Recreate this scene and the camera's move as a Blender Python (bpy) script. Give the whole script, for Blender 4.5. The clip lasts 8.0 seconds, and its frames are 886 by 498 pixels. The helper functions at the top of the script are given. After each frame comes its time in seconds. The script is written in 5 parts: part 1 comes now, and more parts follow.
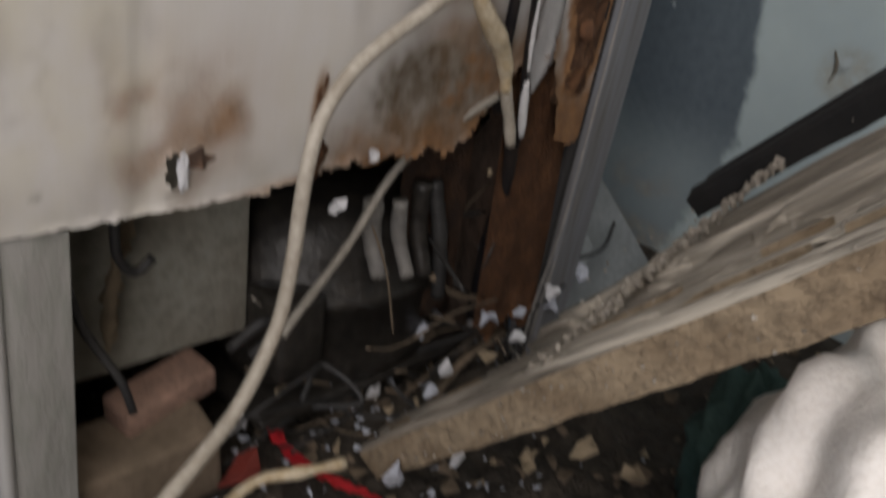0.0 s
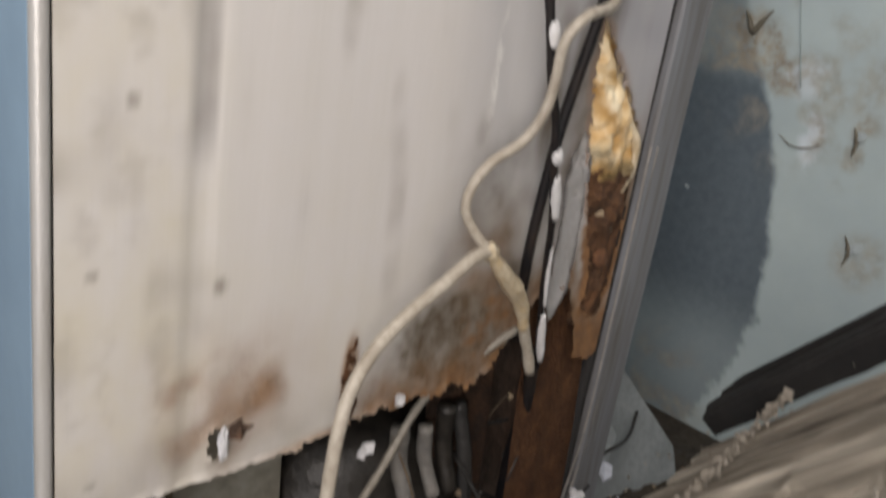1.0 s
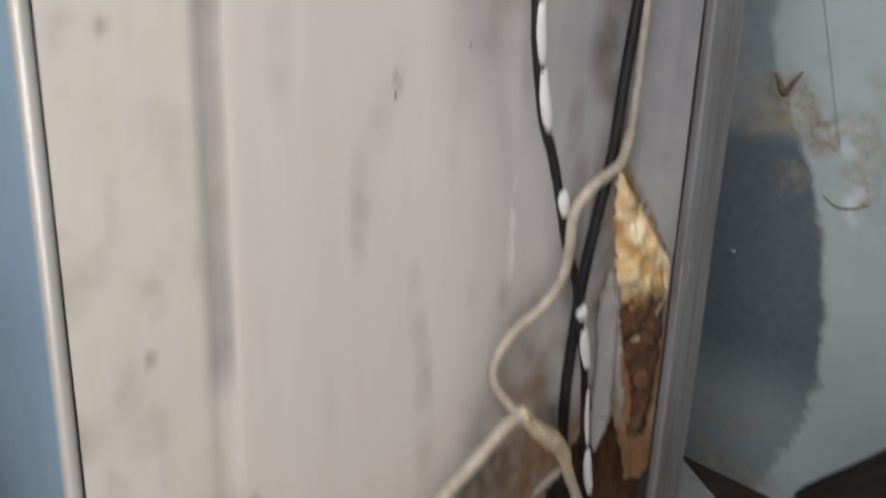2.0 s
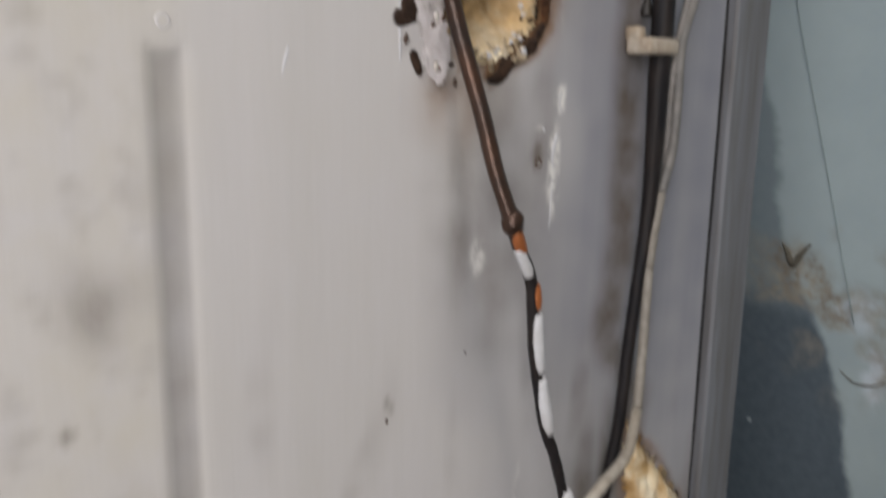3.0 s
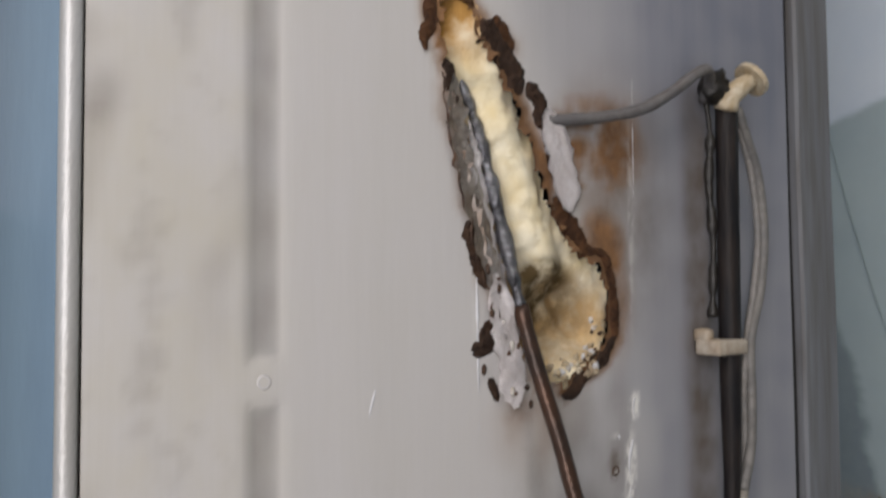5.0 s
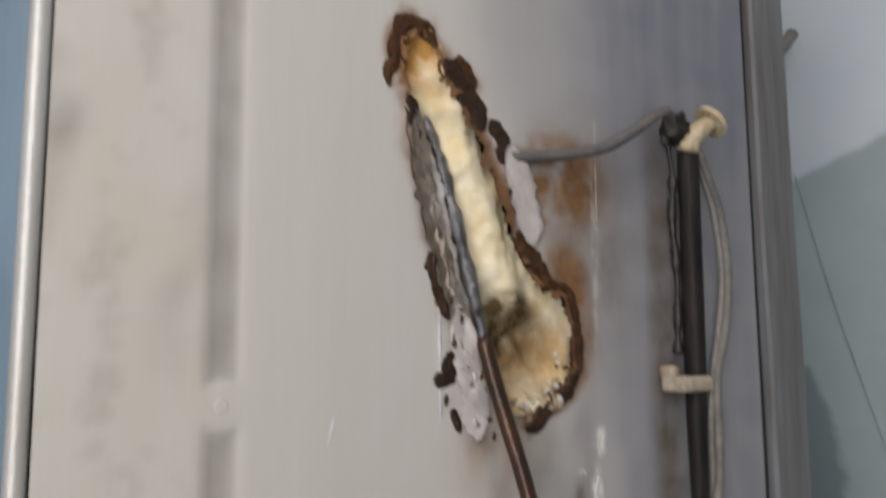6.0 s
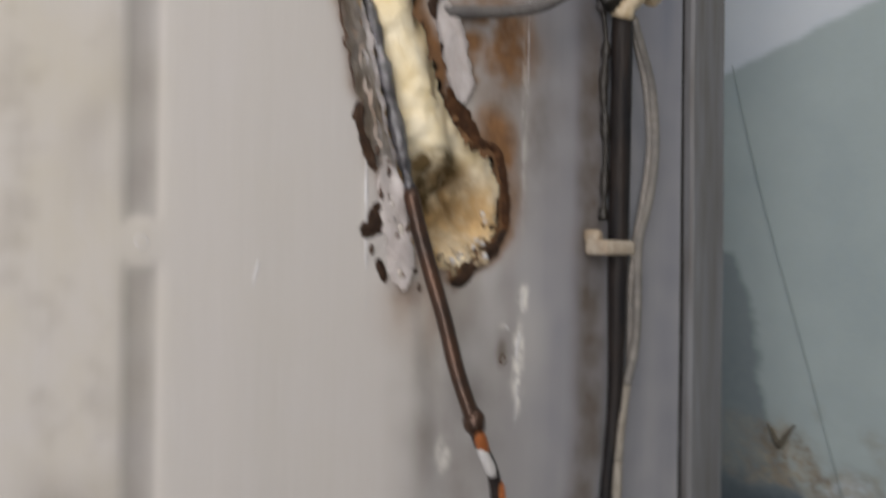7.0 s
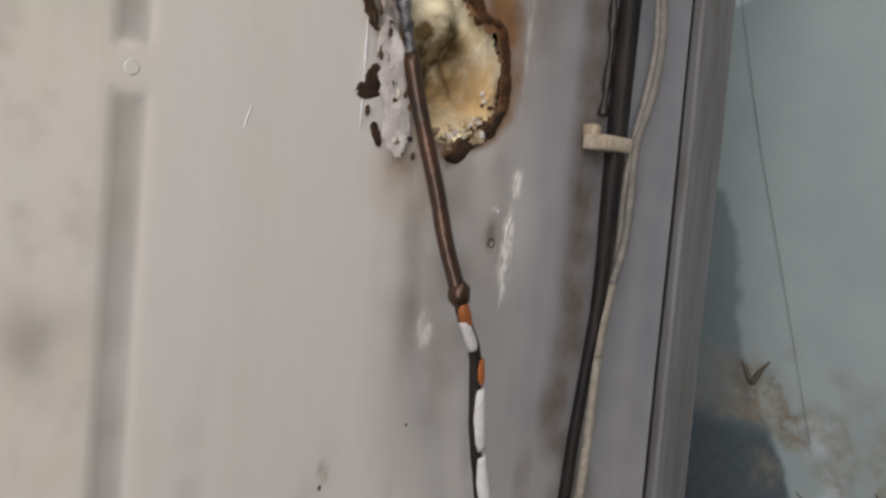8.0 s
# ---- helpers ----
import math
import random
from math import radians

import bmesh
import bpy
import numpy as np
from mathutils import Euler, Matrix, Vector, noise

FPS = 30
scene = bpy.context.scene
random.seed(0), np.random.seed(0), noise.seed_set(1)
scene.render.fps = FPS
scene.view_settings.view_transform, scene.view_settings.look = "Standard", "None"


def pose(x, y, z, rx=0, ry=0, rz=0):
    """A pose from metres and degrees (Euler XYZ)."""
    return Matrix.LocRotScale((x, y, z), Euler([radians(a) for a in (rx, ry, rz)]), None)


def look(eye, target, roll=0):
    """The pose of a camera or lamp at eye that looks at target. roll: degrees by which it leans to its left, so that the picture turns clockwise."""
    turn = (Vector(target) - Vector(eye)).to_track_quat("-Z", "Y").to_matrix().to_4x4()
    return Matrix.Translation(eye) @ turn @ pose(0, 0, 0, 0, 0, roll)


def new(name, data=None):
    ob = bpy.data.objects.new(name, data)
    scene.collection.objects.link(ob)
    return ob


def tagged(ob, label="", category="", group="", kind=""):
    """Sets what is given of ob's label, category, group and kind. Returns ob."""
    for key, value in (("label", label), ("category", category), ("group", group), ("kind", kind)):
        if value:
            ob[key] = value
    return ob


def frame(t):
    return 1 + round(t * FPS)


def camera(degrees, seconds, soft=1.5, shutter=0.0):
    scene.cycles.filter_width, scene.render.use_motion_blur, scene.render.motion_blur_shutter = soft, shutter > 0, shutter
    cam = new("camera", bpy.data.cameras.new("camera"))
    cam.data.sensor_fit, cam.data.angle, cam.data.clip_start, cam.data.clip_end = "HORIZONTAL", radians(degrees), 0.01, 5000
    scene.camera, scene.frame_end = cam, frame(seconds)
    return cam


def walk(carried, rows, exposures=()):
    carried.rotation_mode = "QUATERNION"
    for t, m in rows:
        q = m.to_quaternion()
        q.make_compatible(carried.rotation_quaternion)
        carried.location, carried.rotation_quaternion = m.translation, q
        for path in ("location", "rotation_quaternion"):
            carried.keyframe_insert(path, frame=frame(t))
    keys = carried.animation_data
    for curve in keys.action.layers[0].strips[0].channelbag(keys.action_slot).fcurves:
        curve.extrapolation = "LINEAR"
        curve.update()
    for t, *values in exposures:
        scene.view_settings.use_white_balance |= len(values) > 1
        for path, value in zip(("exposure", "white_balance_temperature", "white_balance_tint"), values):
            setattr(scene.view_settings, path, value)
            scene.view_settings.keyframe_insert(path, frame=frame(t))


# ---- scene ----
cam = camera(57.3, 8.0, soft=2.4, shutter=0.9)
PATH = [
    (0, (-0.372, -0.385, 0.373), (1.001, 0.779, -0.499), 10.9),
    (0.5, (-0.371, -0.4, 0.395), (0.988, 0.9, -0.286), 7.4),
    (1, (-0.379, -0.378, 0.472), (0.987, 0.943, -0.153), 8.8),
    (1.2, (-0.376, -0.374, 0.482), (0.989, 0.956, -0.124), 8.9),
    (2.3, (-0.324, -0.359, 0.626), (0.918, 1.101, 0.056), 0.4),
    (2.5, (-0.309, -0.347, 0.664), (0.943, 1.113, 0.117), 0.6),
    (3, (-0.307, -0.33, 0.697), (0.964, 1.161, 0.295), 0.7),
    (3.5, (-0.309, -0.327, 0.73), (0.922, 1.219, 0.424), 1.5),
    (4, (-0.319, -0.33, 0.765), (0.84, 1.293, 0.617), 0.4),
    (4.5, (-0.32, -0.332, 0.765), (0.853, 1.287, 0.826), -0.6),
    (4.7, (-0.32, -0.335, 0.764), (0.845, 1.29, 0.815), -0.6),
    (5.8, (-0.315, -0.345, 0.748), (0.858, 1.25, 1.033), -0.4),
    (6, (-0.312, -0.349, 0.744), (0.871, 1.245, 0.991), -0.4),
    (6.5, (-0.309, -0.35, 0.735), (0.919, 1.224, 0.856), -0.3),
    (7, (-0.305, -0.356, 0.717), (0.993, 1.166, 0.724), 0.6),
    (7.5, (-0.299, -0.347, 0.689), (1.051, 1.127, 0.617), 5.0),
    (8, (-0.302, -0.35, 0.676), (1.024, 1.142, 0.551), 4.8),
]
EXPOSURES = [(0.0, 0.22, 6700, 14), (0.5, 0.72, 6700, 12), (1.0, 0.74, 6900, 14), (2.5, 0.43, 6600, 13), (4.5, 0.16, 6420, 14), (6.0, 0.18, 6650, 12), (7.0, 0.22, 6720, 13), (8.0, 0.23, 6850, 13)]
walk(cam, [(t, look(eye, target, roll)) for t, eye, target, roll in PATH], EXPOSURES)

# ---- light ----
world = bpy.data.worlds.new("room_air")
scene.world = world
world.use_nodes = True
world.node_tree.nodes["Background"].inputs[0].default_value = (0.62, 0.75, 0.95, 1)
world.node_tree.nodes["Background"].inputs[1].default_value = 0.35


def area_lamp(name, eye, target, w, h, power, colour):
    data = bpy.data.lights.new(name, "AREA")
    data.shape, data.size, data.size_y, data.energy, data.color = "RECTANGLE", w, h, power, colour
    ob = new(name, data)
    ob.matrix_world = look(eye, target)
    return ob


# Overhead source out of view, inferred from shadows falling down; no fixture.
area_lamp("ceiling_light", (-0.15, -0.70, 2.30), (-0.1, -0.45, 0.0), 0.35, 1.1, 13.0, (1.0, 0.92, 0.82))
# Added light out of view, brightening the left; no doorway is known.
area_lamp("added_left_light", (-0.93, -0.72, 0.85), (0.0, 0.0, 0.50), 0.7, 1.6, 12.2, (1.0, 0.955, 0.91))

# ---- materials ----


def mat(name, rough=0.6, metal=0.0):
    m = bpy.data.materials.new(name)
    m.use_nodes = True
    b = m.node_tree.nodes["Principled BSDF"]
    b.inputs["Roughness"].default_value, b.inputs["Metallic"].default_value = rough, metal
    return m, m.node_tree, b


def node(nt, kind, **kw):
    n = nt.nodes.new(kind)
    for k, v in kw.items():
        if k in n.inputs:
            n.inputs[k].default_value = v
    return n


def coords(nt, scale=(1, 1, 1)):
    tc = nt.nodes.new("ShaderNodeTexCoord")
    mp = nt.nodes.new("ShaderNodeMapping")
    mp.inputs["Scale"].default_value = scale
    nt.links.new(tc.outputs["Object"], mp.inputs["Vector"])
    return mp.outputs["Vector"]


def noise_fac(nt, scale, detail=4.0, stretch=(1, 1, 1), lo=0.35, hi=0.65, rough=0.55):
    n = node(nt, "ShaderNodeTexNoise", Scale=scale, Detail=detail, Roughness=rough)
    nt.links.new(coords(nt, stretch), n.inputs["Vector"])
    r = nt.nodes.new("ShaderNodeMapRange")
    r.inputs["From Min"].default_value, r.inputs["From Max"].default_value = lo, hi
    nt.links.new(n.outputs["Fac"], r.inputs["Value"])
    return r.outputs["Result"]


def mix(nt, fac, a, b, blend="MIX"):
    n = nt.nodes.new("ShaderNodeMix")
    n.data_type, n.blend_type = "RGBA", blend
    for sock, val in ((n.inputs["Factor"], fac), (n.inputs["A"], a), (n.inputs["B"], b)):
        if isinstance(val, (int, float)):
            sock.default_value = val
        elif isinstance(val, tuple):
            sock.default_value = (*val, 1)
        else:
            nt.links.new(val, sock)
    return n.outputs["Result"]


def maths(nt, op, a, b=0.5):
    n = nt.nodes.new("ShaderNodeMath")
    n.operation, n.use_clamp = op, True
    for sock, val in zip(n.inputs, (a, b)):
        if isinstance(val, (int, float)):
            sock.default_value = val
        else:
            nt.links.new(val, sock)
    return n.outputs[0]


def attr(nt, name):
    n = nt.nodes.new("ShaderNodeAttribute")
    n.attribute_name = name
    return n.outputs["Fac"]


def bump(nt, b, height, strength, dist):
    n = nt.nodes.new("ShaderNodeBump")
    n.inputs["Strength"].default_value, n.inputs["Distance"].default_value = strength, dist
    nt.links.new(height, n.inputs["Height"])
    nt.links.new(n.outputs["Normal"], b.inputs["Normal"])


def worn(name, c1, c2, c3=None, s1=18.0, s2=140.0, rough=0.7, metal=0.0, stretch=(1, 1, 1), relief=0.3, dist=0.002, lo=0.38, hi=0.62, spots=0.5):
    """Two tones in broad patches, a third in fine spots, with fine relief."""
    m, nt, b = mat(name, rough, metal)
    f1 = noise_fac(nt, s1, 5, stretch, lo, hi)
    f2 = noise_fac(nt, s2, 4, stretch, 0.4, 0.75)
    col = mix(nt, f1, c1, c2)
    col = mix(nt, maths(nt, "MULTIPLY", f2, spots), col, c3 or tuple(v * 0.55 for v in c1))
    nt.links.new(col, b.inputs["Base Color"])
    bump(nt, b, f2, relief, dist)
    return m


def panel_paint():
    """Grey enamel of the cabinet's back: streaks, grime and rust by the sheet's own maps, plus bluish dulling that
    includes light falloff.
    """
    m, nt, b = mat("grey_enamel", 0.42)
    streak = noise_fac(nt, 24.0, 6, (1, 1, 0.05), 0.25, 0.75, 0.65)
    fine = noise_fac(nt, 420.0, 3, (1, 1, 0.05), 0.35, 0.75)
    cloud = maths(nt, "ADD", maths(nt, "MULTIPLY", noise_fac(nt, 11.0, 6, (1, 1, 0.8), 0.3, 0.75), 0.6), maths(nt, "MULTIPLY", noise_fac(nt, 43.0, 6, (1, 1, 0.6), 0.35, 0.75), 0.5))
    col = mix(nt, streak, (0.565, 0.553, 0.558), (0.515, 0.505, 0.498))
    col = mix(nt, maths(nt, "MULTIPLY", fine, 0.15), col, (0.64, 0.63, 0.63))
    col = mix(nt, maths(nt, "MULTIPLY", cloud, attr(nt, "warm")), col, (0.52, 0.49, 0.41))
    # Dull bluish coat plus light falloff to the right, both put in colour.
    film_falloff = maths(nt, "MULTIPLY", attr(nt, "film_falloff"), maths(nt, "ADD", maths(nt, "MULTIPLY", noise_fac(nt, 38.0, 5, (1, 1, 0.05), 0.25, 0.75), 0.20), 0.80))
    col = mix(nt, film_falloff, col, (0.165, 0.175, 0.22))
    mottle = noise_fac(nt, 60.0, 7, (1, 1, 0.75), 0.32, 0.68)
    g = maths(nt, "MULTIPLY", attr(nt, "grime"), maths(nt, "ADD", maths(nt, "MULTIPLY", mottle, 0.38), 0.70))
    col = mix(nt, g, col, (0.095, 0.070, 0.044))
    r1 = noise_fac(nt, 60.0, 9, (1, 1, 0.8), 0.22, 0.75, 0.7)
    rusty = mix(nt, noise_fac(nt, 75.0, 9, (1, 1, 0.8), 0.2, 0.75, 0.7), (0.055, 0.028, 0.016), (0.27, 0.130, 0.045))
    k = maths(nt, "ADD", attr(nt, "rust"), maths(nt, "MULTIPLY", maths(nt, "SUBTRACT", r1, 0.5), attr(nt, "rust")))
    k2 = nt.nodes.new("ShaderNodeMapRange")
    k2.inputs["From Min"].default_value, k2.inputs["From Max"].default_value = 0.25, 1.05
    nt.links.new(k, k2.inputs["Value"])
    wash = mix(nt, maths(nt, "MULTIPLY", maths(nt, "MULTIPLY", attr(nt, "rust"), 0.75), maths(nt, "SUBTRACT", 1.0, maths(nt, "MULTIPLY", g, 0.75))), col, (0.26, 0.15, 0.070))
    col = mix(nt, k2.outputs["Result"], wash, rusty)
    col = mix(nt, maths(nt, "MULTIPLY", attr(nt, "chalk"), noise_fac(nt, 160.0, 5, (1, 1, 0.5), 0.4, 0.55)), col, (0.74, 0.73, 0.70))
    nt.links.new(col, b.inputs["Base Color"])
    rr = nt.nodes.new("ShaderNodeMapRange")
    rr.inputs["To Min"].default_value, rr.inputs["To Max"].default_value = 0.40, 0.9
    nt.links.new(maths(nt, "ADD", k2.outputs["Result"], g), rr.inputs["Value"])
    nt.links.new(rr.outputs["Result"], b.inputs["Roughness"])
    bump(nt, b, maths(nt, "ADD", maths(nt, "MULTIPLY", r1, k2.outputs["Result"]), maths(nt, "MULTIPLY", fine, 0.06)), 0.5, 0.0015)
    return m


def foam_mat():
    """Rigid polyurethane foam: cream, browned where the amber and stain maps say so."""
    m, nt, b = mat("insulation_foam", 0.85)
    f = noise_fac(nt, 60.0, 5, (1, 1, 1), 0.35, 0.7)
    col = mix(nt, f, (0.90, 0.83, 0.64), (0.80, 0.67, 0.40))
    col = mix(nt, maths(nt, "MULTIPLY", attr(nt, "amber"), maths(nt, "ADD", f, 0.4)), col, (0.50, 0.24, 0.035))
    col = mix(nt, maths(nt, "MULTIPLY", attr(nt, "stain"), maths(nt, "ADD", noise_fac(nt, 90.0, 6, (1, 1, 1), 0.3, 0.65), 0.4)), col, (0.10, 0.065, 0.022))
    nt.links.new(col, b.inputs["Base Color"])
    b.inputs["Subsurface Weight"].default_value = 0.0
    bump(nt, b, noise_fac(nt, 500.0, 4, (1, 1, 1), 0.3, 0.7), 0.5, 0.001)
    return m


def wall_mat():
    """Blue-green distemper over old plaster: pale above a slanting line, a bared patch darkened by painted shade,
    flaked spots.
    """
    m, nt, b = mat("flaking_distemper", 0.8)
    big = noise_fac(nt, 7.0, 6, (1, 1, 1), 0.35, 0.65)
    small = noise_fac(nt, 70.0, 5, (1, 1, 1), 0.35, 0.7)
    col = mix(nt, big, (0.41, 0.50, 0.53), (0.48, 0.575, 0.59))
    col = mix(nt, maths(nt, "MULTIPLY", small, 0.35), col, (0.44, 0.53, 0.53))
    # Cabinet's shade on the wall, put in as a darker blue.
    dark_patch = mix(nt, small, (0.085, 0.115, 0.142), (0.115, 0.148, 0.178))
    col = mix(nt, attr(nt, "dark_patch"), col, dark_patch)
    col = mix(nt, attr(nt, "pale"), col, mix(nt, big, (0.70, 0.78, 0.87), (0.76, 0.83, 0.90)))
    col = mix(nt, maths(nt, "MULTIPLY", attr(nt, "bare"), maths(nt, "ADD", small, 0.3)), col, mix(nt, noise_fac(nt, 45.0, 5, (1, 1, 1), 0.3, 0.7), (0.24, 0.21, 0.17), (0.40, 0.37, 0.30)))
    nt.links.new(col, b.inputs["Base Color"])
    bump(nt, b, maths(nt, "ADD", maths(nt, "MULTIPLY", small, 0.3), attr(nt, "bare")), 0.3, 0.002)
    return m


def gloss(name, c, rough=0.25, metal=0.0, c2=None, s=40.0, stretch=(1, 1, 1)):
    m, nt, b = mat(name, rough, metal)
    col = mix(nt, noise_fac(nt, s, 5, stretch, 0.35, 0.7), c, c2 or tuple(v * 0.7 for v in c))
    nt.links.new(col, b.inputs["Base Color"])
    bump(nt, b, noise_fac(nt, s * 6, 3), 0.15, 0.001)
    return m


PAINT = panel_paint()
FOAM = foam_mat()
WALL = wall_mat()
PLASTER = worn("limewash", (0.55, 0.57, 0.56), (0.47, 0.49, 0.49), s1=3.0, s2=60.0, rough=0.9)


def two_tone():
    """Added paint for unseen walls, two-toned to show in the blue side: pale blue above, blue-green below."""
    m, nt, b = mat("two_tone_distemper", 0.75)
    tc, sep, r = nt.nodes.new("ShaderNodeTexCoord"), nt.nodes.new("ShaderNodeSeparateXYZ"), nt.nodes.new("ShaderNodeMapRange")
    nt.links.new(tc.outputs["Object"], sep.inputs[0])
    r.inputs["From Min"].default_value, r.inputs["From Max"].default_value = 0.955, 0.965
    nt.links.new(sep.outputs["Z"], r.inputs["Value"])
    f = noise_fac(nt, 7.0, 6)
    low = mix(nt, f, (0.33, 0.43, 0.46), (0.42, 0.51, 0.53))
    nt.links.new(mix(nt, r.outputs["Result"], low, mix(nt, f, (0.68, 0.75, 0.84), (0.74, 0.80, 0.87))), b.inputs["Base Color"])
    bump(nt, b, noise_fac(nt, 60.0, 5), 0.2, 0.002)
    return m


TWOTONE = two_tone()
SOIL = worn("dirty_floor", (0.030, 0.024, 0.018), (0.060, 0.049, 0.037), (0.014, 0.011, 0.009), s1=22.0, s2=120.0, rough=0.9, relief=0.8, dist=0.006)
BLUE = gloss("blue_enamel", (0.25, 0.36, 0.47), 0.14, c2=(0.20, 0.29, 0.39), s=6.0)
TRIM = gloss("pale_edge_trim", (0.52, 0.52, 0.52), 0.38, 0.3, (0.42, 0.41, 0.39), 90.0, (1, 1, 0.1))
GREY = worn("grey_edge_paint", (0.185, 0.195, 0.215), (0.15, 0.155, 0.17), (0.085, 0.075, 0.062), s1=30.0, s2=160.0, rough=0.5, stretch=(1, 1, 0.06), relief=0.1, spots=0.8)
CRUMBLE = worn("crumbled_plaster", (0.62, 0.59, 0.55), (0.42, 0.37, 0.31), rough=0.95)
SEAL = worn("black_seal", (0.014, 0.014, 0.015), (0.026, 0.025, 0.024), rough=0.6)
BLACK = worn("dull_black_rubber", (0.010, 0.010, 0.011), (0.018, 0.017, 0.017), (0.025, 0.023, 0.022), rough=0.85, spots=0.2)
RUST = worn("flaky_rust", (0.115, 0.052, 0.026), (0.215, 0.098, 0.042), (0.060, 0.030, 0.019), s1=65.0, s2=330.0, rough=0.95, relief=0.9, dist=0.002, lo=0.32, hi=0.70, spots=0.8)
RUSTDARK = worn("dark_rust", (0.058, 0.036, 0.027), (0.140, 0.075, 0.043), (0.028, 0.019, 0.016), s1=60.0, s2=330.0, rough=0.9, relief=0.8, dist=0.002, lo=0.34, hi=0.74, spots=0.7)
ROTTEN = worn("rotten_inner_sheet", (0.075, 0.040, 0.025), (0.135, 0.105, 0.085), (0.028, 0.019, 0.015), s1=16.0, s2=110.0, rough=0.9, relief=0.8, dist=0.003, stretch=(1, 1, 0.5), lo=0.3, hi=0.7, spots=0.8)
RUSTSHEET = worn("rusted_sheet", (0.10, 0.045, 0.025), (0.22, 0.20, 0.185), (0.05, 0.028, 0.018), s1=26.0, s2=150.0, rough=0.85, relief=0.6, stretch=(1, 1, 0.5))
SILVER = worn("torn_bare_sheet", (0.62, 0.60, 0.58), (0.36, 0.30, 0.24), (0.18, 0.13, 0.095), s1=45.0, s2=200.0, rough=0.4, metal=0.25, relief=0.6)
CORD = worn("grimy_cream_pvc", (0.42, 0.385, 0.33), (0.32, 0.285, 0.235), (0.17, 0.14, 0.105), s1=45.0, s2=220.0, rough=0.55, spots=0.5, relief=0.15)
SLEEVE = worn("black_foam_sleeve", (0.006, 0.006, 0.008), (0.011, 0.010, 0.011), (0.045, 0.032, 0.024), s1=40.0, s2=160.0, rough=0.55, spots=0.5, stretch=(1, 1, 0.15))
SLEEVE.node_tree.nodes["Principled BSDF"].inputs["Specular IOR Level"].default_value = 0.22
TUBEGREY = worn("dull_grey_tube", (0.20, 0.195, 0.19), (0.26, 0.245, 0.23), (0.11, 0.095, 0.08), s1=70.0, s2=260.0, rough=0.5)
COPPER = worn("tarnished_copper", (0.045, 0.030, 0.024), (0.085, 0.044, 0.028), (0.035, 0.024, 0.02), s1=45.0, s2=240.0, rough=0.3, metal=0.55, relief=0.15)
FOIL = worn("tarnished_foil", (0.27, 0.27, 0.29), (0.085, 0.085, 0.095), (0.030, 0.029, 0.032), s1=80.0, s2=240.0, rough=0.2, metal=0.75, relief=0.6)
WHITEFLAKE = worn("whitish_lifted_enamel", (0.92, 0.89, 0.90), (0.83, 0.79, 0.79), (0.50, 0.42, 0.36), s1=70.0, s2=260.0, rough=0.7, spots=0.2, relief=0.3)
PAINTFLAP = worn("chipped_grey_enamel", (0.74, 0.73, 0.74), (0.66, 0.65, 0.65), (0.3, 0.25, 0.2), s1=40.0, s2=200.0, rough=0.45, spots=0.2)
MIDCORD = worn("soiled_pvc", (0.28, 0.26, 0.225), (0.22, 0.20, 0.17), (0.11, 0.095, 0.08), s1=60.0, s2=220.0, rough=0.5)
GRIMYCORD = worn("grimy_grey_pvc", (0.14, 0.136, 0.132), (0.21, 0.20, 0.185), (0.07, 0.064, 0.058), s1=60.0, s2=220.0, rough=0.5)
BRIGHTCOPPER = worn("bright_copper", (0.50, 0.17, 0.055), (0.38, 0.12, 0.04), rough=0.4, metal=0.4)
TAPE = worn("white_tape", (0.62, 0.63, 0.65), (0.52, 0.52, 0.53), (0.35, 0.33, 0.30), s1=60.0, s2=200.0, rough=0.5, spots=0.3)
CREAM = worn("yellowed_plastic", (0.60, 0.53, 0.40), (0.48, 0.38, 0.24), (0.22, 0.14, 0.07), s1=90.0, s2=240.0, rough=0.45)
BLACKIRON = worn("black_oily_iron", (0.011, 0.010, 0.009), (0.020, 0.018, 0.016), (0.06, 0.05, 0.04), s1=30.0, s2=120.0, rough=0.45, spots=0.3)
DULLINNER = worn("dull_inner_sheet", (0.27, 0.265, 0.23), (0.20, 0.185, 0.15), (0.09, 0.075, 0.055), s1=14.0, s2=90.0, rough=0.8)
WOOD = worn("weathered_wood", (0.58, 0.53, 0.45), (0.34, 0.30, 0.25), (0.040, 0.032, 0.025), s1=34.0, s2=150.0, rough=0.95, stretch=(1, 0.06, 1), relief=1.0, dist=0.004, lo=0.40, hi=0.60, spots=0.9)
WOODFACE = worn("sawn_wood_edge", (0.36, 0.28, 0.19), (0.25, 0.185, 0.12), (0.06, 0.043, 0.03), s1=40.0, s2=220.0, rough=0.95, stretch=(1, 0.5, 1), relief=0.8, dist=0.002)
BRICK = worn("pinkish_brick", (0.27, 0.165, 0.125), (0.20, 0.125, 0.095), (0.10, 0.07, 0.055), s1=40.0, s2=220.0, rough=0.95, relief=0.6)
RED = gloss("red_plastic", (0.72, 0.045, 0.06), 0.35, c2=(0.55, 0.03, 0.04))
SACK = worn("pale_sackcloth", (0.95, 0.92, 0.89), (0.91, 0.87, 0.83), (0.70, 0.64, 0.58), s1=14.0, s2=300.0, rough=0.9, spots=0.3, relief=0.3)
GREENCLOTH = worn("dark_green_cloth", (0.035, 0.075, 0.068), (0.055, 0.10, 0.09), s1=30.0, s2=200.0, rough=0.95)
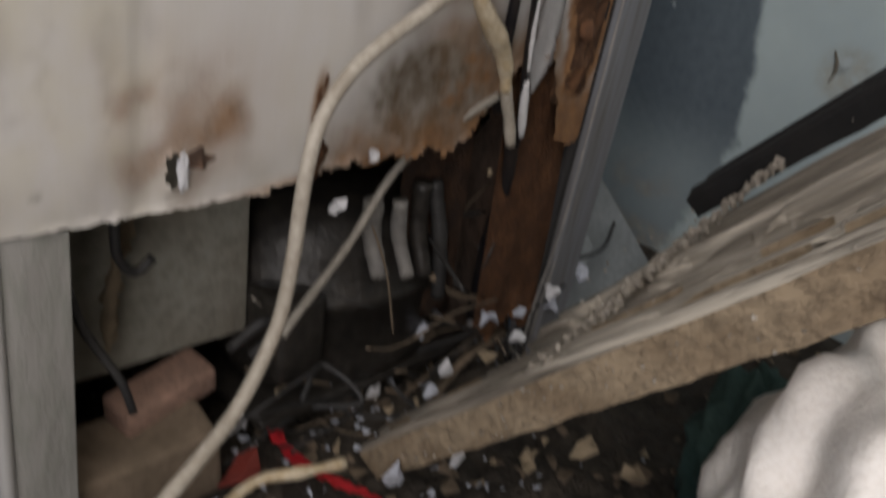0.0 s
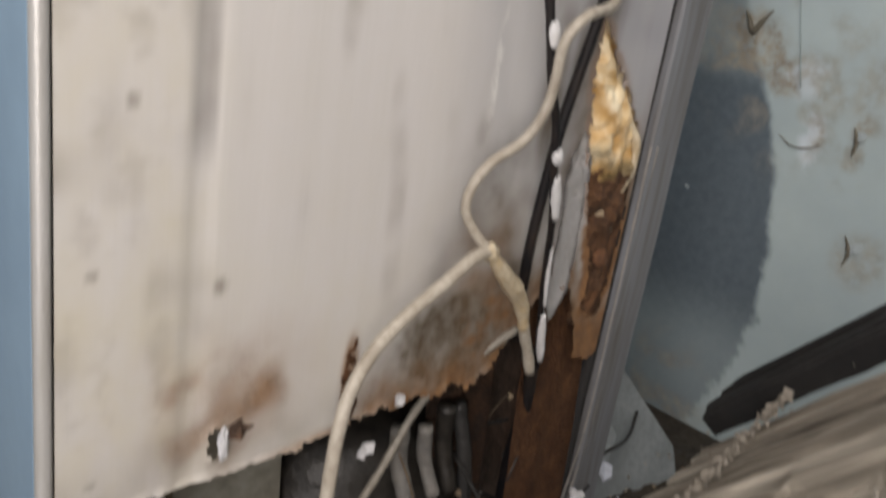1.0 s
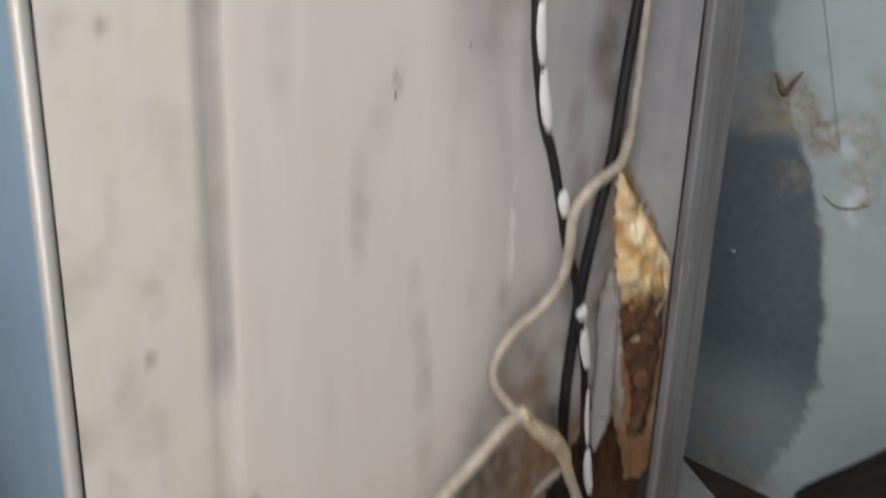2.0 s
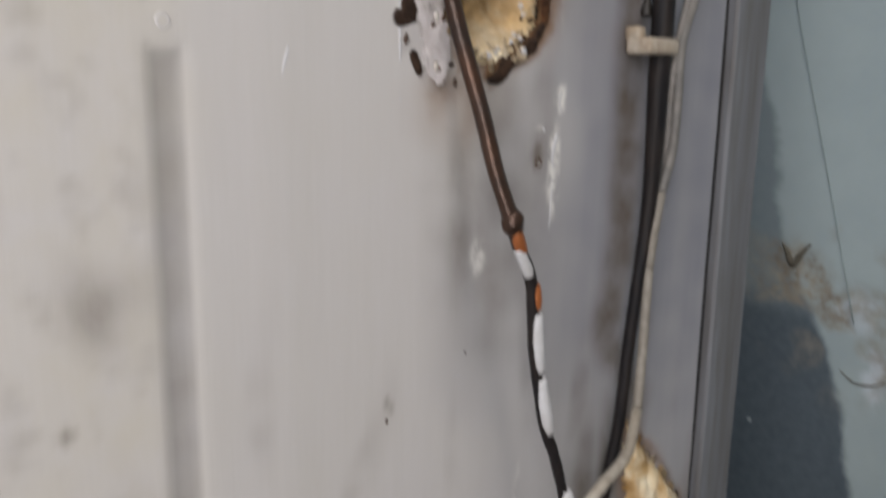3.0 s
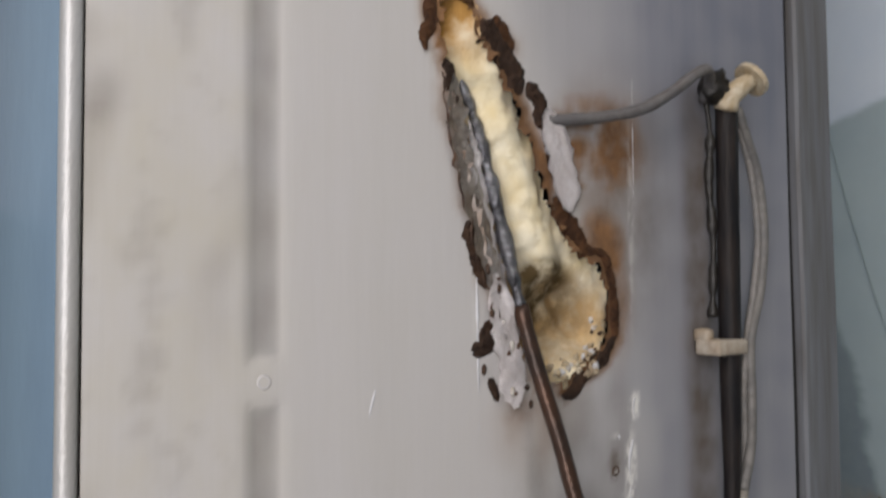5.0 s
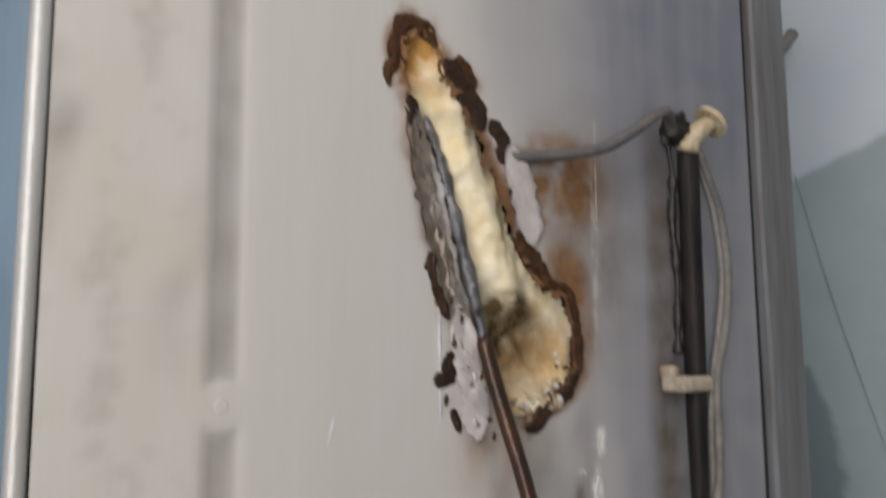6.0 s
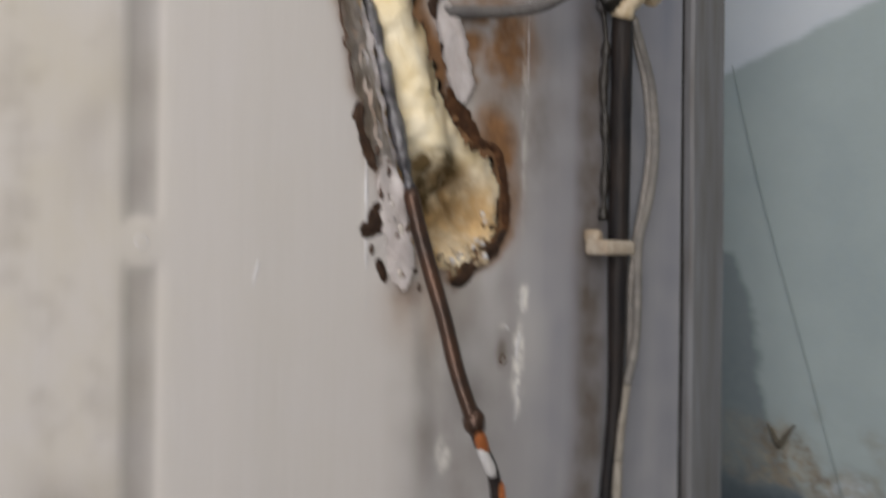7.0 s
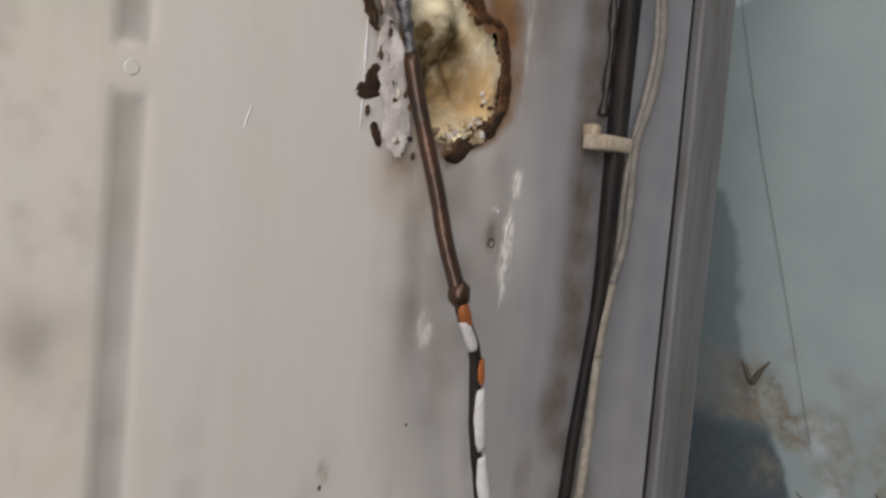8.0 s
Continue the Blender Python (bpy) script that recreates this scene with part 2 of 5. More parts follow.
BITS = [worn("pale_flake", (0.62, 0.63, 0.66), (0.50, 0.50, 0.52), rough=0.6), worn("bluish_flake", (0.42, 0.45, 0.52), (0.36, 0.38, 0.44), rough=0.6),
        worn("tan_flake", (0.36, 0.285, 0.19), (0.24, 0.185, 0.125), rough=0.8), worn("brown_crumb", (0.10, 0.075, 0.05), (0.16, 0.12, 0.085), rough=0.9)]
CRACK = worn("old_paint_line", (0.30, 0.38, 0.39), (0.35, 0.43, 0.44), rough=0.8)
RUSTFOAM = worn("rusted_foam", (0.105, 0.046, 0.019), (0.055, 0.027, 0.015), (0.17, 0.085, 0.034), s1=70.0, s2=190.0, rough=0.9, relief=0.9, dist=0.003)
CLIPTAN = worn("browned_plastic", (0.46, 0.41, 0.34), (0.36, 0.29, 0.21), (0.20, 0.13, 0.08), s1=60.0, s2=260.0, rough=0.6)
FLAKEBACK = worn("bared_brown_plaster", (0.13, 0.12, 0.095), (0.20, 0.18, 0.14), rough=0.9)
PALEFLAKE = worn("pale_distemper_scale", (0.42, 0.48, 0.50), (0.36, 0.42, 0.44), rough=0.85)
POSTGREY = worn("pale_grimy_enamel", (0.29, 0.285, 0.27), (0.22, 0.213, 0.20), (0.12, 0.145, 0.11), s1=16.0, s2=120.0, rough=0.5, stretch=(1, 1, 0.3), spots=0.35)
TUBEDARK = worn("dull_dark_tube", (0.115, 0.112, 0.115), (0.16, 0.15, 0.145), (0.07, 0.055, 0.045), s1=50.0, s2=220.0, rough=0.5)
DULLRED = worn("dirty_red_plastic", (0.22, 0.030, 0.020), (0.15, 0.025, 0.018), rough=0.6)
MORTAR = worn("crumbly_mortar", (0.40, 0.365, 0.32), (0.28, 0.25, 0.21), (0.12, 0.10, 0.08), s1=90.0, s2=300.0, rough=0.95, relief=0.8)
CLEARFILM = worn("cloudy_plastic", (0.24, 0.265, 0.28), (0.17, 0.19, 0.20), rough=0.3)

# ---- shape helpers ----


def mesh_of(name, bm, material, smooth=True):
    me = bpy.data.meshes.new(name)
    bmesh.ops.recalc_face_normals(bm, faces=bm.faces)
    bm.to_mesh(me)
    bm.free()
    me.materials.append(material)
    if smooth:
        me.polygons.foreach_set("use_smooth", [True] * len(me.polygons))
    return me


def part(name, bm, material, parent, label="", smooth=True):
    ob = new(name, mesh_of(name, bm, material, smooth))
    if parent:
        ob.parent = parent
    if label:
        ob["label"] = label
    return ob


def thing(name, label, category, group="", at=(0, 0, 0)):
    ob = tagged(new(name), label, category, group)
    ob.location = at
    return ob


def single(name, bm, material, label, category, group="", smooth=True):
    return tagged(part(name, bm, material, None, smooth=smooth), label, category, group)


def spline(pts, step=0.006):
    """Points along a smooth curve through pts."""
    P = [Vector(p) for p in pts]
    P = [2 * P[0] - P[1]] + P + [2 * P[-1] - P[-2]]
    out = []
    for i in range(1, len(P) - 2):
        n = max(2, int((P[i + 1] - P[i]).length / step))
        for k in range(n):
            t = k / n
            a, b, c, d = P[i - 1:i + 3]
            out.append(0.5 * (2 * b + (c - a) * t + (2 * a - 5 * b + 4 * c - d) * t * t + (3 * b - a - 3 * c + d) * t ** 3))
    return out + [P[-2]]


def tube(pts, r, seg=12, step=0.006, wobble=0.0, flat=1.0, bm=None, radius=None):
    """A swept round section with closed ends; radius(u) scales it along its length."""
    bm = bm or bmesh.new()
    path = spline(pts, step)
    side = Vector((0.31, 0.55, 0.77))
    rings = []
    for i, p in enumerate(path):
        tan = (path[min(i + 1, len(path) - 1)] - path[max(i - 1, 0)]).normalized()
        u = side - tan * side.dot(tan)
        u.normalize()
        side = u
        v = tan.cross(u)
        k = r * (radius(i / (len(path) - 1)) if radius else 1.0) * (1 + wobble * noise.noise(p * 120))
        rings.append([bm.verts.new(p + (u * math.cos(a) + v * math.sin(a) * flat) * k) for a in (2 * math.pi * j / seg for j in range(seg))])
    for a, b in zip(rings, rings[1:]):
        for j in range(seg):
            bm.faces.new((a[j], a[(j + 1) % seg], b[(j + 1) % seg], b[j]))
    bm.faces.new(rings[0][::-1]), bm.faces.new(rings[-1])
    return bm


def box(x0, x1, y0, y1, z0, z1, bev=0.0, bm=None, rough=0.0):
    own = bmesh.new()
    bmesh.ops.create_cube(own, size=1)
    for v in own.verts:
        v.co = Vector((x0 + (v.co.x + 0.5) * (x1 - x0), y0 + (v.co.y + 0.5) * (y1 - y0), z0 + (v.co.z + 0.5) * (z1 - z0)))
    if bev:
        bmesh.ops.bevel(own, geom=own.edges[:], offset=bev, segments=2, affect="EDGES", profile=0.6)
    if rough:
        for v in own.verts:
            v.co += noise.noise_vector(v.co * 40) * rough
    if bm is None:
        return own
    me = bpy.data.meshes.new("tmp")
    own.to_mesh(me)
    own.free()
    bm.from_mesh(me)
    bpy.data.meshes.remove(me)
    return bm


def lump(c, size, rough=0.25, sub=3, seed=0.0, freq=2.0):
    """A rounded, uneven lump."""
    bm = bmesh.new()
    bmesh.ops.create_icosphere(bm, subdivisions=sub, radius=1)
    for v in bm.verts:
        n = v.co.normalized()
        k = 1 + rough * noise.noise(n * freq + Vector((seed, seed * 1.7, 3.1))) + 0.4 * rough * noise.noise(n * freq * 2.7 + Vector((seed, 9, seed)))
        v.co = Vector(c) + Vector((n.x * size[0], n.y * size[1], n.z * size[2])) * k
    return bm


def flake(c, normal, size, seed, thick=0.0015, bend=0.25):
    """A small torn scrap: an uneven curled outline with thickness."""
    rnd = random.Random(seed)
    q = Vector(normal).to_track_quat("Z", "Y")
    n = rnd.randint(6, 9)
    rim = []
    for i in range(n):
        a = 2 * math.pi * i / n + rnd.uniform(-0.25, 0.25)
        k = size * rnd.uniform(0.55, 1.15)
        rim.append(Vector((k * math.cos(a), k * math.sin(a) * 0.75, size * bend * rnd.uniform(-1, 1))))
    bm = bmesh.new()
    top = [bm.verts.new(Vector(c) + q @ (p + Vector((0, 0, thick)))) for p in rim]
    low = [bm.verts.new(Vector(c) + q @ p) for p in rim]
    mt, ml = bm.verts.new(Vector(c) + q @ Vector((0, 0, thick * 1.5))), bm.verts.new(Vector(c))
    for i in range(n):
        j = (i + 1) % n
        bm.faces.new((top[i], top[j], mt)), bm.faces.new((low[j], low[i], ml)), bm.faces.new((low[i], low[j], top[j], top[i]))
    return bm


def inside(poly, x, z):
    hit = False
    for (x1, z1), (x2, z2) in zip(poly, poly[1:] + poly[:1]):
        if (z1 > z) != (z2 > z) and x < (x2 - x1) * (z - z1) / (z2 - z1) + x1:
            hit = not hit
    return hit


def dist_poly(poly, x, z):
    best = 9.0
    for (x1, z1), (x2, z2) in zip(poly, poly[1:] + poly[:1]):
        dx, dz = x2 - x1, z2 - z1
        t = max(0.0, min(1.0, ((x - x1) * dx + (z - z1) * dz) / (dx * dx + dz * dz)))
        best = min(best, math.hypot(x - x1 - t * dx, z - z1 - t * dz))
    return best


def sm(a, b, v):
    t = max(0.0, min(1.0, (v - a) / (b - a)))
    return t * t * (3 - 2 * t)


def blob(x, z, cx, cz, rx, rz, soft=0.6):
    return 1 - sm(1 - soft, 1.0, math.hypot((x - cx) / rx, (z - cz) / rz))


def wearmap(ob, **maps):
    for name, values in maps.items():
        ob.data.attributes.new(name, "FLOAT", "POINT").data.foreach_set("value", values)


# ---- room ----
X_WALL, Y_BACK, X_FAR, Y_FRONT, CEIL, GROUND = 0.73, 1.6, -0.97, -2.0, 2.3, -0.125

# Matrix that fits the lower assembly, rubbish and planks to the camera's view.
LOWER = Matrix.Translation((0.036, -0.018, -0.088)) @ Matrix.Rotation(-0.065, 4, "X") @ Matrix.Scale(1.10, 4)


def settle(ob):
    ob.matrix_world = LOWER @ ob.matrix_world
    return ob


def on_wall(y, z):
    """Place on the side wall of a mark, scaled and shifted to fit the camera's view."""
    return 1.2 * y + 0.068, 0.68 + 1.25 * (z - 0.68)


bm = bmesh.new()
bmesh.ops.create_grid(bm, x_segments=170, y_segments=120, size=0.5)
for v in bm.verts:
    v.co.x, v.co.y = v.co.x * 0.86 + 0.10, v.co.y * 0.7 + 0.0
    v.co.z = 0.012 * noise.noise(v.co * 14) + 0.006 * noise.noise(v.co * 55) + 0.003 * noise.noise(v.co * 160) - 0.002
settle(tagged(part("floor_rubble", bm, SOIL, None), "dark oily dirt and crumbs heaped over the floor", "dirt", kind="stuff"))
tagged(part("floor", box(X_FAR, X_WALL + 0.1, Y_FRONT, Y_BACK, GROUND - 0.1, GROUND), SOIL, None, smooth=False), "dark dirty cement floor", "floor", kind="structure")
# Ceiling and walls out of view, added to close the room.
tagged(part("ceiling", box(X_FAR - 0.1, X_WALL + 0.1, Y_FRONT - 0.1, Y_BACK + 0.1, CEIL, CEIL + 0.1), PLASTER, None, smooth=False), "limewashed ceiling", "ceiling", kind="structure")
tagged(part("wall_north", box(X_FAR - 0.1, X_WALL + 0.1, Y_BACK, Y_BACK + 0.1, GROUND - 0.1, CEIL), TWOTONE, None, smooth=False), "unseen wall, painted two-tone to show in the blue side's gloss", "wall", kind="structure")
tagged(part("wall_south", box(X_FAR - 0.1, X_WALL + 0.1, Y_FRONT - 0.1, Y_FRONT, GROUND - 0.1, CEIL), PLASTER, None, smooth=False), "limewashed wall", "wall", kind="structure")
# Unseen west wall, placed close to hold the opening for the added light.
bm = box(X_FAR - 0.1, X_FAR, Y_FRONT, -1.15, GROUND - 0.1, CEIL)
box(X_FAR - 0.1, X_FAR, -0.3, Y_BACK, GROUND - 0.1, CEIL, bm=bm)
box(X_FAR - 0.1, X_FAR, -1.15, -0.3, 1.95, CEIL, bm=bm)
tagged(part("wall_west", bm, TWOTONE, None, smooth=False), "unseen two-tone wall, added with an opening for the side light", "wall", kind="structure")

# The wall beside the refrigerator, with its dark patch and flaked paint.
bm = box(X_WALL + 0.02, X_WALL + 0.1, Y_FRONT, Y_BACK, GROUND - 0.1, CEIL)
tagged(part("wall_east_core", bm, PLASTER, None, smooth=False), "plastered wall core", "wall", kind="structure")
NY, NZ = 300, 400
bm = bmesh.new()
bmesh.ops.create_grid(bm, x_segments=NY, y_segments=NZ, size=0.5)
for v in bm.verts:
    y, z = -0.60 + (v.co.x + 0.5) * 1.6, GROUND + (v.co.y + 0.5) * 1.9
    v.co = Vector((X_WALL, y, z))
east = tagged(part("wall_east", bm, WALL, None), "blue-green distempered wall, flaking, with the cabinet's shade painted as a dark patch", "wall", kind="structure")
# Dark patch: the cabinet's shade painted over bared old paint.
DARK_PATCH = [(0.45, 0.40), (0.40, 0.75), (0.235, 0.72), (0.205, 0.64), (0.192, 0.523), (0.165, 0.450), (0.140, 0.418), (0.108, 0.351), (0.085, 0.279), (0.062, 0.176), (0.056, 0.09), (0.064, 0.03), (0.085, -0.04), (0.12, -0.14), (0.45, -0.14)]
BARE = [(0.17, 0.535), (0.136, 0.540), (0.116, 0.537), (0.095, 0.529), (0.077, 0.534), (0.052, 0.512), (0.026, 0.476), (0.011, 0.452), (0.04, 0.447), (0.06, 0.464), (0.088, 0.467), (0.118, 0.463), (0.17, 0.466)]
dark_patch, pale, bare = [], [], []
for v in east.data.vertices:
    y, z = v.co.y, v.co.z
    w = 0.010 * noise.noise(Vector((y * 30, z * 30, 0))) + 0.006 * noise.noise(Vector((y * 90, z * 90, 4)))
    d = dist_poly(DARK_PATCH, y + w, z + w) * (1 if inside(DARK_PATCH, y + w, z + w) else -1)
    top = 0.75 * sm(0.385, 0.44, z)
    dark_patch.append(sm(-0.004, 0.008, d) * (0.95 - top * 0.5) * (0.62 + 0.38 * sm(0.0, 0.12, z)))
    # Paler above a line that slopes down with y.
    above = sm(-0.004, 0.006, z - (1.043 - 0.29 * y) + 0.3 * w)
    y, z = (y - 0.068) / 1.2, 0.68 + (z - 0.68) / 1.25
    pale.append(max(above, 0.7 * blob(y + w, z + 2 * w, -0.014, 0.41, 0.018, 0.035, 0.6), 0.45 * blob(y + 2 * w, z + w, 0.005, 0.47, 0.03, 0.03, 0.7)))
    edge = sm(-0.1, 0.25, noise.noise(Vector((y * 26, z * 26, 7)))) * blob(y, z, 0.02, 0.47, 0.13, 0.13, 0.8)
    spot = 0.95 * blob(y + w, z + w, 0.075, 0.508, 0.040, 0.034, 0.7) + 0.7 * blob(y + w, z + w, -0.06, 0.47, 0.035, 0.05, 0.7) + blob(y, z, -0.055, 0.41, 0.05, 0.05, 0.5) * sm(-0.1, 0.3, noise.noise(Vector((y * 40, z * 40, 2)))) + 0.8 * blob(y, z, -0.10, 0.30, 0.04, 0.04)
    foot = 0.6 * blob(y, z, 0.10, 0.06, 0.12, 0.10, 0.7) * sm(-0.2, 0.3, noise.noise(Vector((y * 30, z * 30, 1))))
    db = dist_poly(BARE, y + 0.5 * w, z + 0.5 * w) * (1 if inside(BARE, y + 0.5 * w, z + 0.5 * w) else -1)
    patch = sm(-0.003, 0.005, db) * (0.75 + 0.35 * noise.noise(Vector((y * 50, z * 50, 8)))) * (0.45 + 0.55 * sm(0.14, 0.09, y))
    bare.append(min(1.0, 0.6 * edge + spot * 0.7 + foot + patch))
    v.co.x -= 0.002 * bare[-1] * noise.noise(Vector((y * 60, z * 60, 0))) + 0.003 * noise.noise(Vector((y * 5, z * 5, 0)))
wearmap(east, dark_patch=dark_patch, pale=pale, bare=bare)
for k, pts in enumerate(([(0.098, 0.530), (0.092, 0.522), (0.084, 0.509), (0.076, 0.521), (0.066, 0.534)], [(0.022, 0.408), (0.006, 0.399), (-0.012, 0.400), (-0.028, 0.408)], [(-0.056, 0.432), (-0.062, 0.418), (-0.061, 0.402)], [(-0.080, 0.322), (-0.088, 0.306), (-0.085, 0.290)])):
    bm = tube([(X_WALL - 0.0015, *on_wall(y, z)) for y, z in pts], (0.0036, 0.0012, 0.0024, 0.0026)[k], 8, 0.003, 0.6, radius=lambda u: 0.25 + 0.9 * math.sin(math.pi * u))
    single("paint_flake", bm, FLAKEBACK, ("V-shaped curl of brown plaster lifting off the wall", "thin curled edge of peeling wall paint", "lifted flake of wall paint", "lifted flake of wall paint")[k], "paint flake", "paint flakes on the wall")
for k, (y, z, s) in enumerate(((-0.066, 0.425, 0.010), (-0.093, 0.312, 0.011), (0.117, 0.323, 0.004))):
    single("paint_scale", flake((X_WALL - 0.002, *on_wall(y, z)), (-1, 0.1, 0.25), s * 1.2, 140 + k, 0.0008, 0.12), PALEFLAKE, "pale scale of distemper on the wall", "paint scale", "paint scales on the wall", smooth=False)
bm = tube([(X_WALL - d, *on_wall(y, z)) for d, y, z in ((0.002, 0.144, 0.92), (0.003, 0.105, 0.77), (0.002, 0.06, 0.62), (0.003, 0.012, 0.46))], 0.0007, 6, 0.02)
single("thin_wire", bm, CRACK, "thin painted-over wire hanging slantwise on the wall", "wire")

single("wall_hook", tube([(X_WALL + 0.005, 0.265, 1.115), (X_WALL - 0.03, 0.262, 1.118), (X_WALL - 0.045, 0.243, 1.128), (X_WALL - 0.05, 0.222, 1.142), (X_WALL - 0.035, 0.212, 1.165)], 0.008, 10, 0.006, 0.2), TUBEGREY, "dull grey bent hook in the wall", "hook")

# ---- refrigerator ----
fridge = thing("refrigerator", "old grey-backed blue refrigerator, rusted and torn open behind", "refrigerator")
TOP, X_L, X_SEAM, X_R, DEPTH = 1.22, -0.25, 0.238, 0.298, 0.55
Z_EDGE = 0.165

CAVITY = [(-0.078, 0.909), (-0.073, 0.916), (-0.063, 0.912), (-0.049, 0.890), (-0.035, 0.870), (-0.022, 0.850), (-0.013, 0.830), (-0.004, 0.805), (0.008, 0.790), (0.020, 0.778), (0.034, 0.773), (0.043, 0.755), (0.043, 0.735), (0.034, 0.722), (0.020, 0.714), (0.004, 0.705), (-0.012, 0.708), (-0.025, 0.720), (-0.038, 0.745), (-0.047, 0.770), (-0.056, 0.800), (-0.066, 0.835), (-0.073, 0.865), (-0.078, 0.890)]
SPLIT = [(0.148, 0.459), (0.154, 0.457), (0.173, 0.433), (0.199, 0.409), (0.220, 0.380), (0.230, 0.350), (0.233, 0.312), (0.233, 0.270), (0.231, 0.235), (0.221, 0.206), (0.197, 0.210), (0.195, 0.250), (0.180, 0.298), (0.168, 0.327), (0.160, 0.356), (0.154, 0.388), (0.148, 0.419)]


def sheet_y(x, z):
    """The back sheet's relief: pressed groove, slight waves, the bent-in lower corner."""
    g = -0.172
    y = 0.0014 * (sm(g - 0.014, g - 0.005, x) - sm(g + 0.0005, g + 0.0075, x))
    y *= 1 - blob(x, z, g - 0.002, 0.72, 0.013, 0.014, 0.35)
    y += 0.0007 * noise.noise(Vector((x * 9, 0, z * 5)))
    return y


def wear_place(x, z):
    """Where a point of the sheet falls on the drawing of its wear: the lower third, drawn a tenth smaller, is stretched
    to fit the camera's view.
    """
    w = sm(0.54, 0.47, z)
    return x + w * ((x - 0.035) / 1.09 - x), z + w * ((z + 0.0875) / 1.1 - z)


def edge_z(x):
    """The lower edge of the back sheet: straight, then eaten by rust and stepped up towards the seam."""
    x = (x - 0.035) / 1.09
    if x < -0.095:
        return Z_EDGE + 0.004 * sm(-0.14, -0.10, x)
    n = 0.008 * noise.noise(Vector((x * 60, 0, 0))) + 0.003 * noise.noise(Vector((x * 200, 0, 0)))
    return Z_EDGE + 0.010 + 0.066 * sm(0.03, 0.10, x) - 0.080 * sm(0.12, 0.16, x) + n


step = 0.0032
nx, nz = int((X_SEAM - X_L) / step), int((TOP - 0.06) / step)
bm = bmesh.new()
grid = {}
for i in range(nx + 1):
    x = X_L + (X_SEAM - X_L) * i / nx
    for k in range(nz + 1):
        z = 0.06 + (TOP - 0.06) * k / nz
        grid[i, k] = bm.verts.new((x, sheet_y(x, z), z))
for i in range(nx):
    for k in range(nz):
        x, z = X_L + (X_SEAM - X_L) * (i + 0.5) / nx, 0.06 + (TOP - 0.06) * (k + 0.5) / nz
        w = 0.004 * noise.noise(Vector((x * 110, z * 110, 0))) + 0.002 * noise.noise(Vector((x * 300, z * 300, 5)))
        if z < edge_z(x):
            continue
        if (0.6 < z < 0.95 and inside(CAVITY, x + w, z + w)) or (0.18 < z < 0.49 and x > 0.13 and inside(SPLIT, x + w, z + w)):
            continue
        if math.hypot((x + 0.158) / 0.0052, (z - 0.190) / 0.0105) + 60 * w < 1:
            continue
        bm.faces.new((grid[i, k], grid[i + 1, k], grid[i + 1, k + 1], grid[i, k + 1]))
bmesh.ops.delete(bm, geom=[v for v in bm.verts if not v.link_faces], context="VERTS")
for v in bm.verts:
    if v.is_boundary and X_L + 0.01 < v.co.x < X_SEAM - 0.01 and v.co.z < TOP - 0.01:
        n3 = noise.noise_vector(v.co * 260)
        v.co += Vector((n3.x * 0.0022, n3.y * 0.003 - 0.0015, n3.z * 0.0022))
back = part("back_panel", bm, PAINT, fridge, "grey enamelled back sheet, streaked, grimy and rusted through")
rust, grime, warm, chalk, film_falloff = [], [], [], [], []
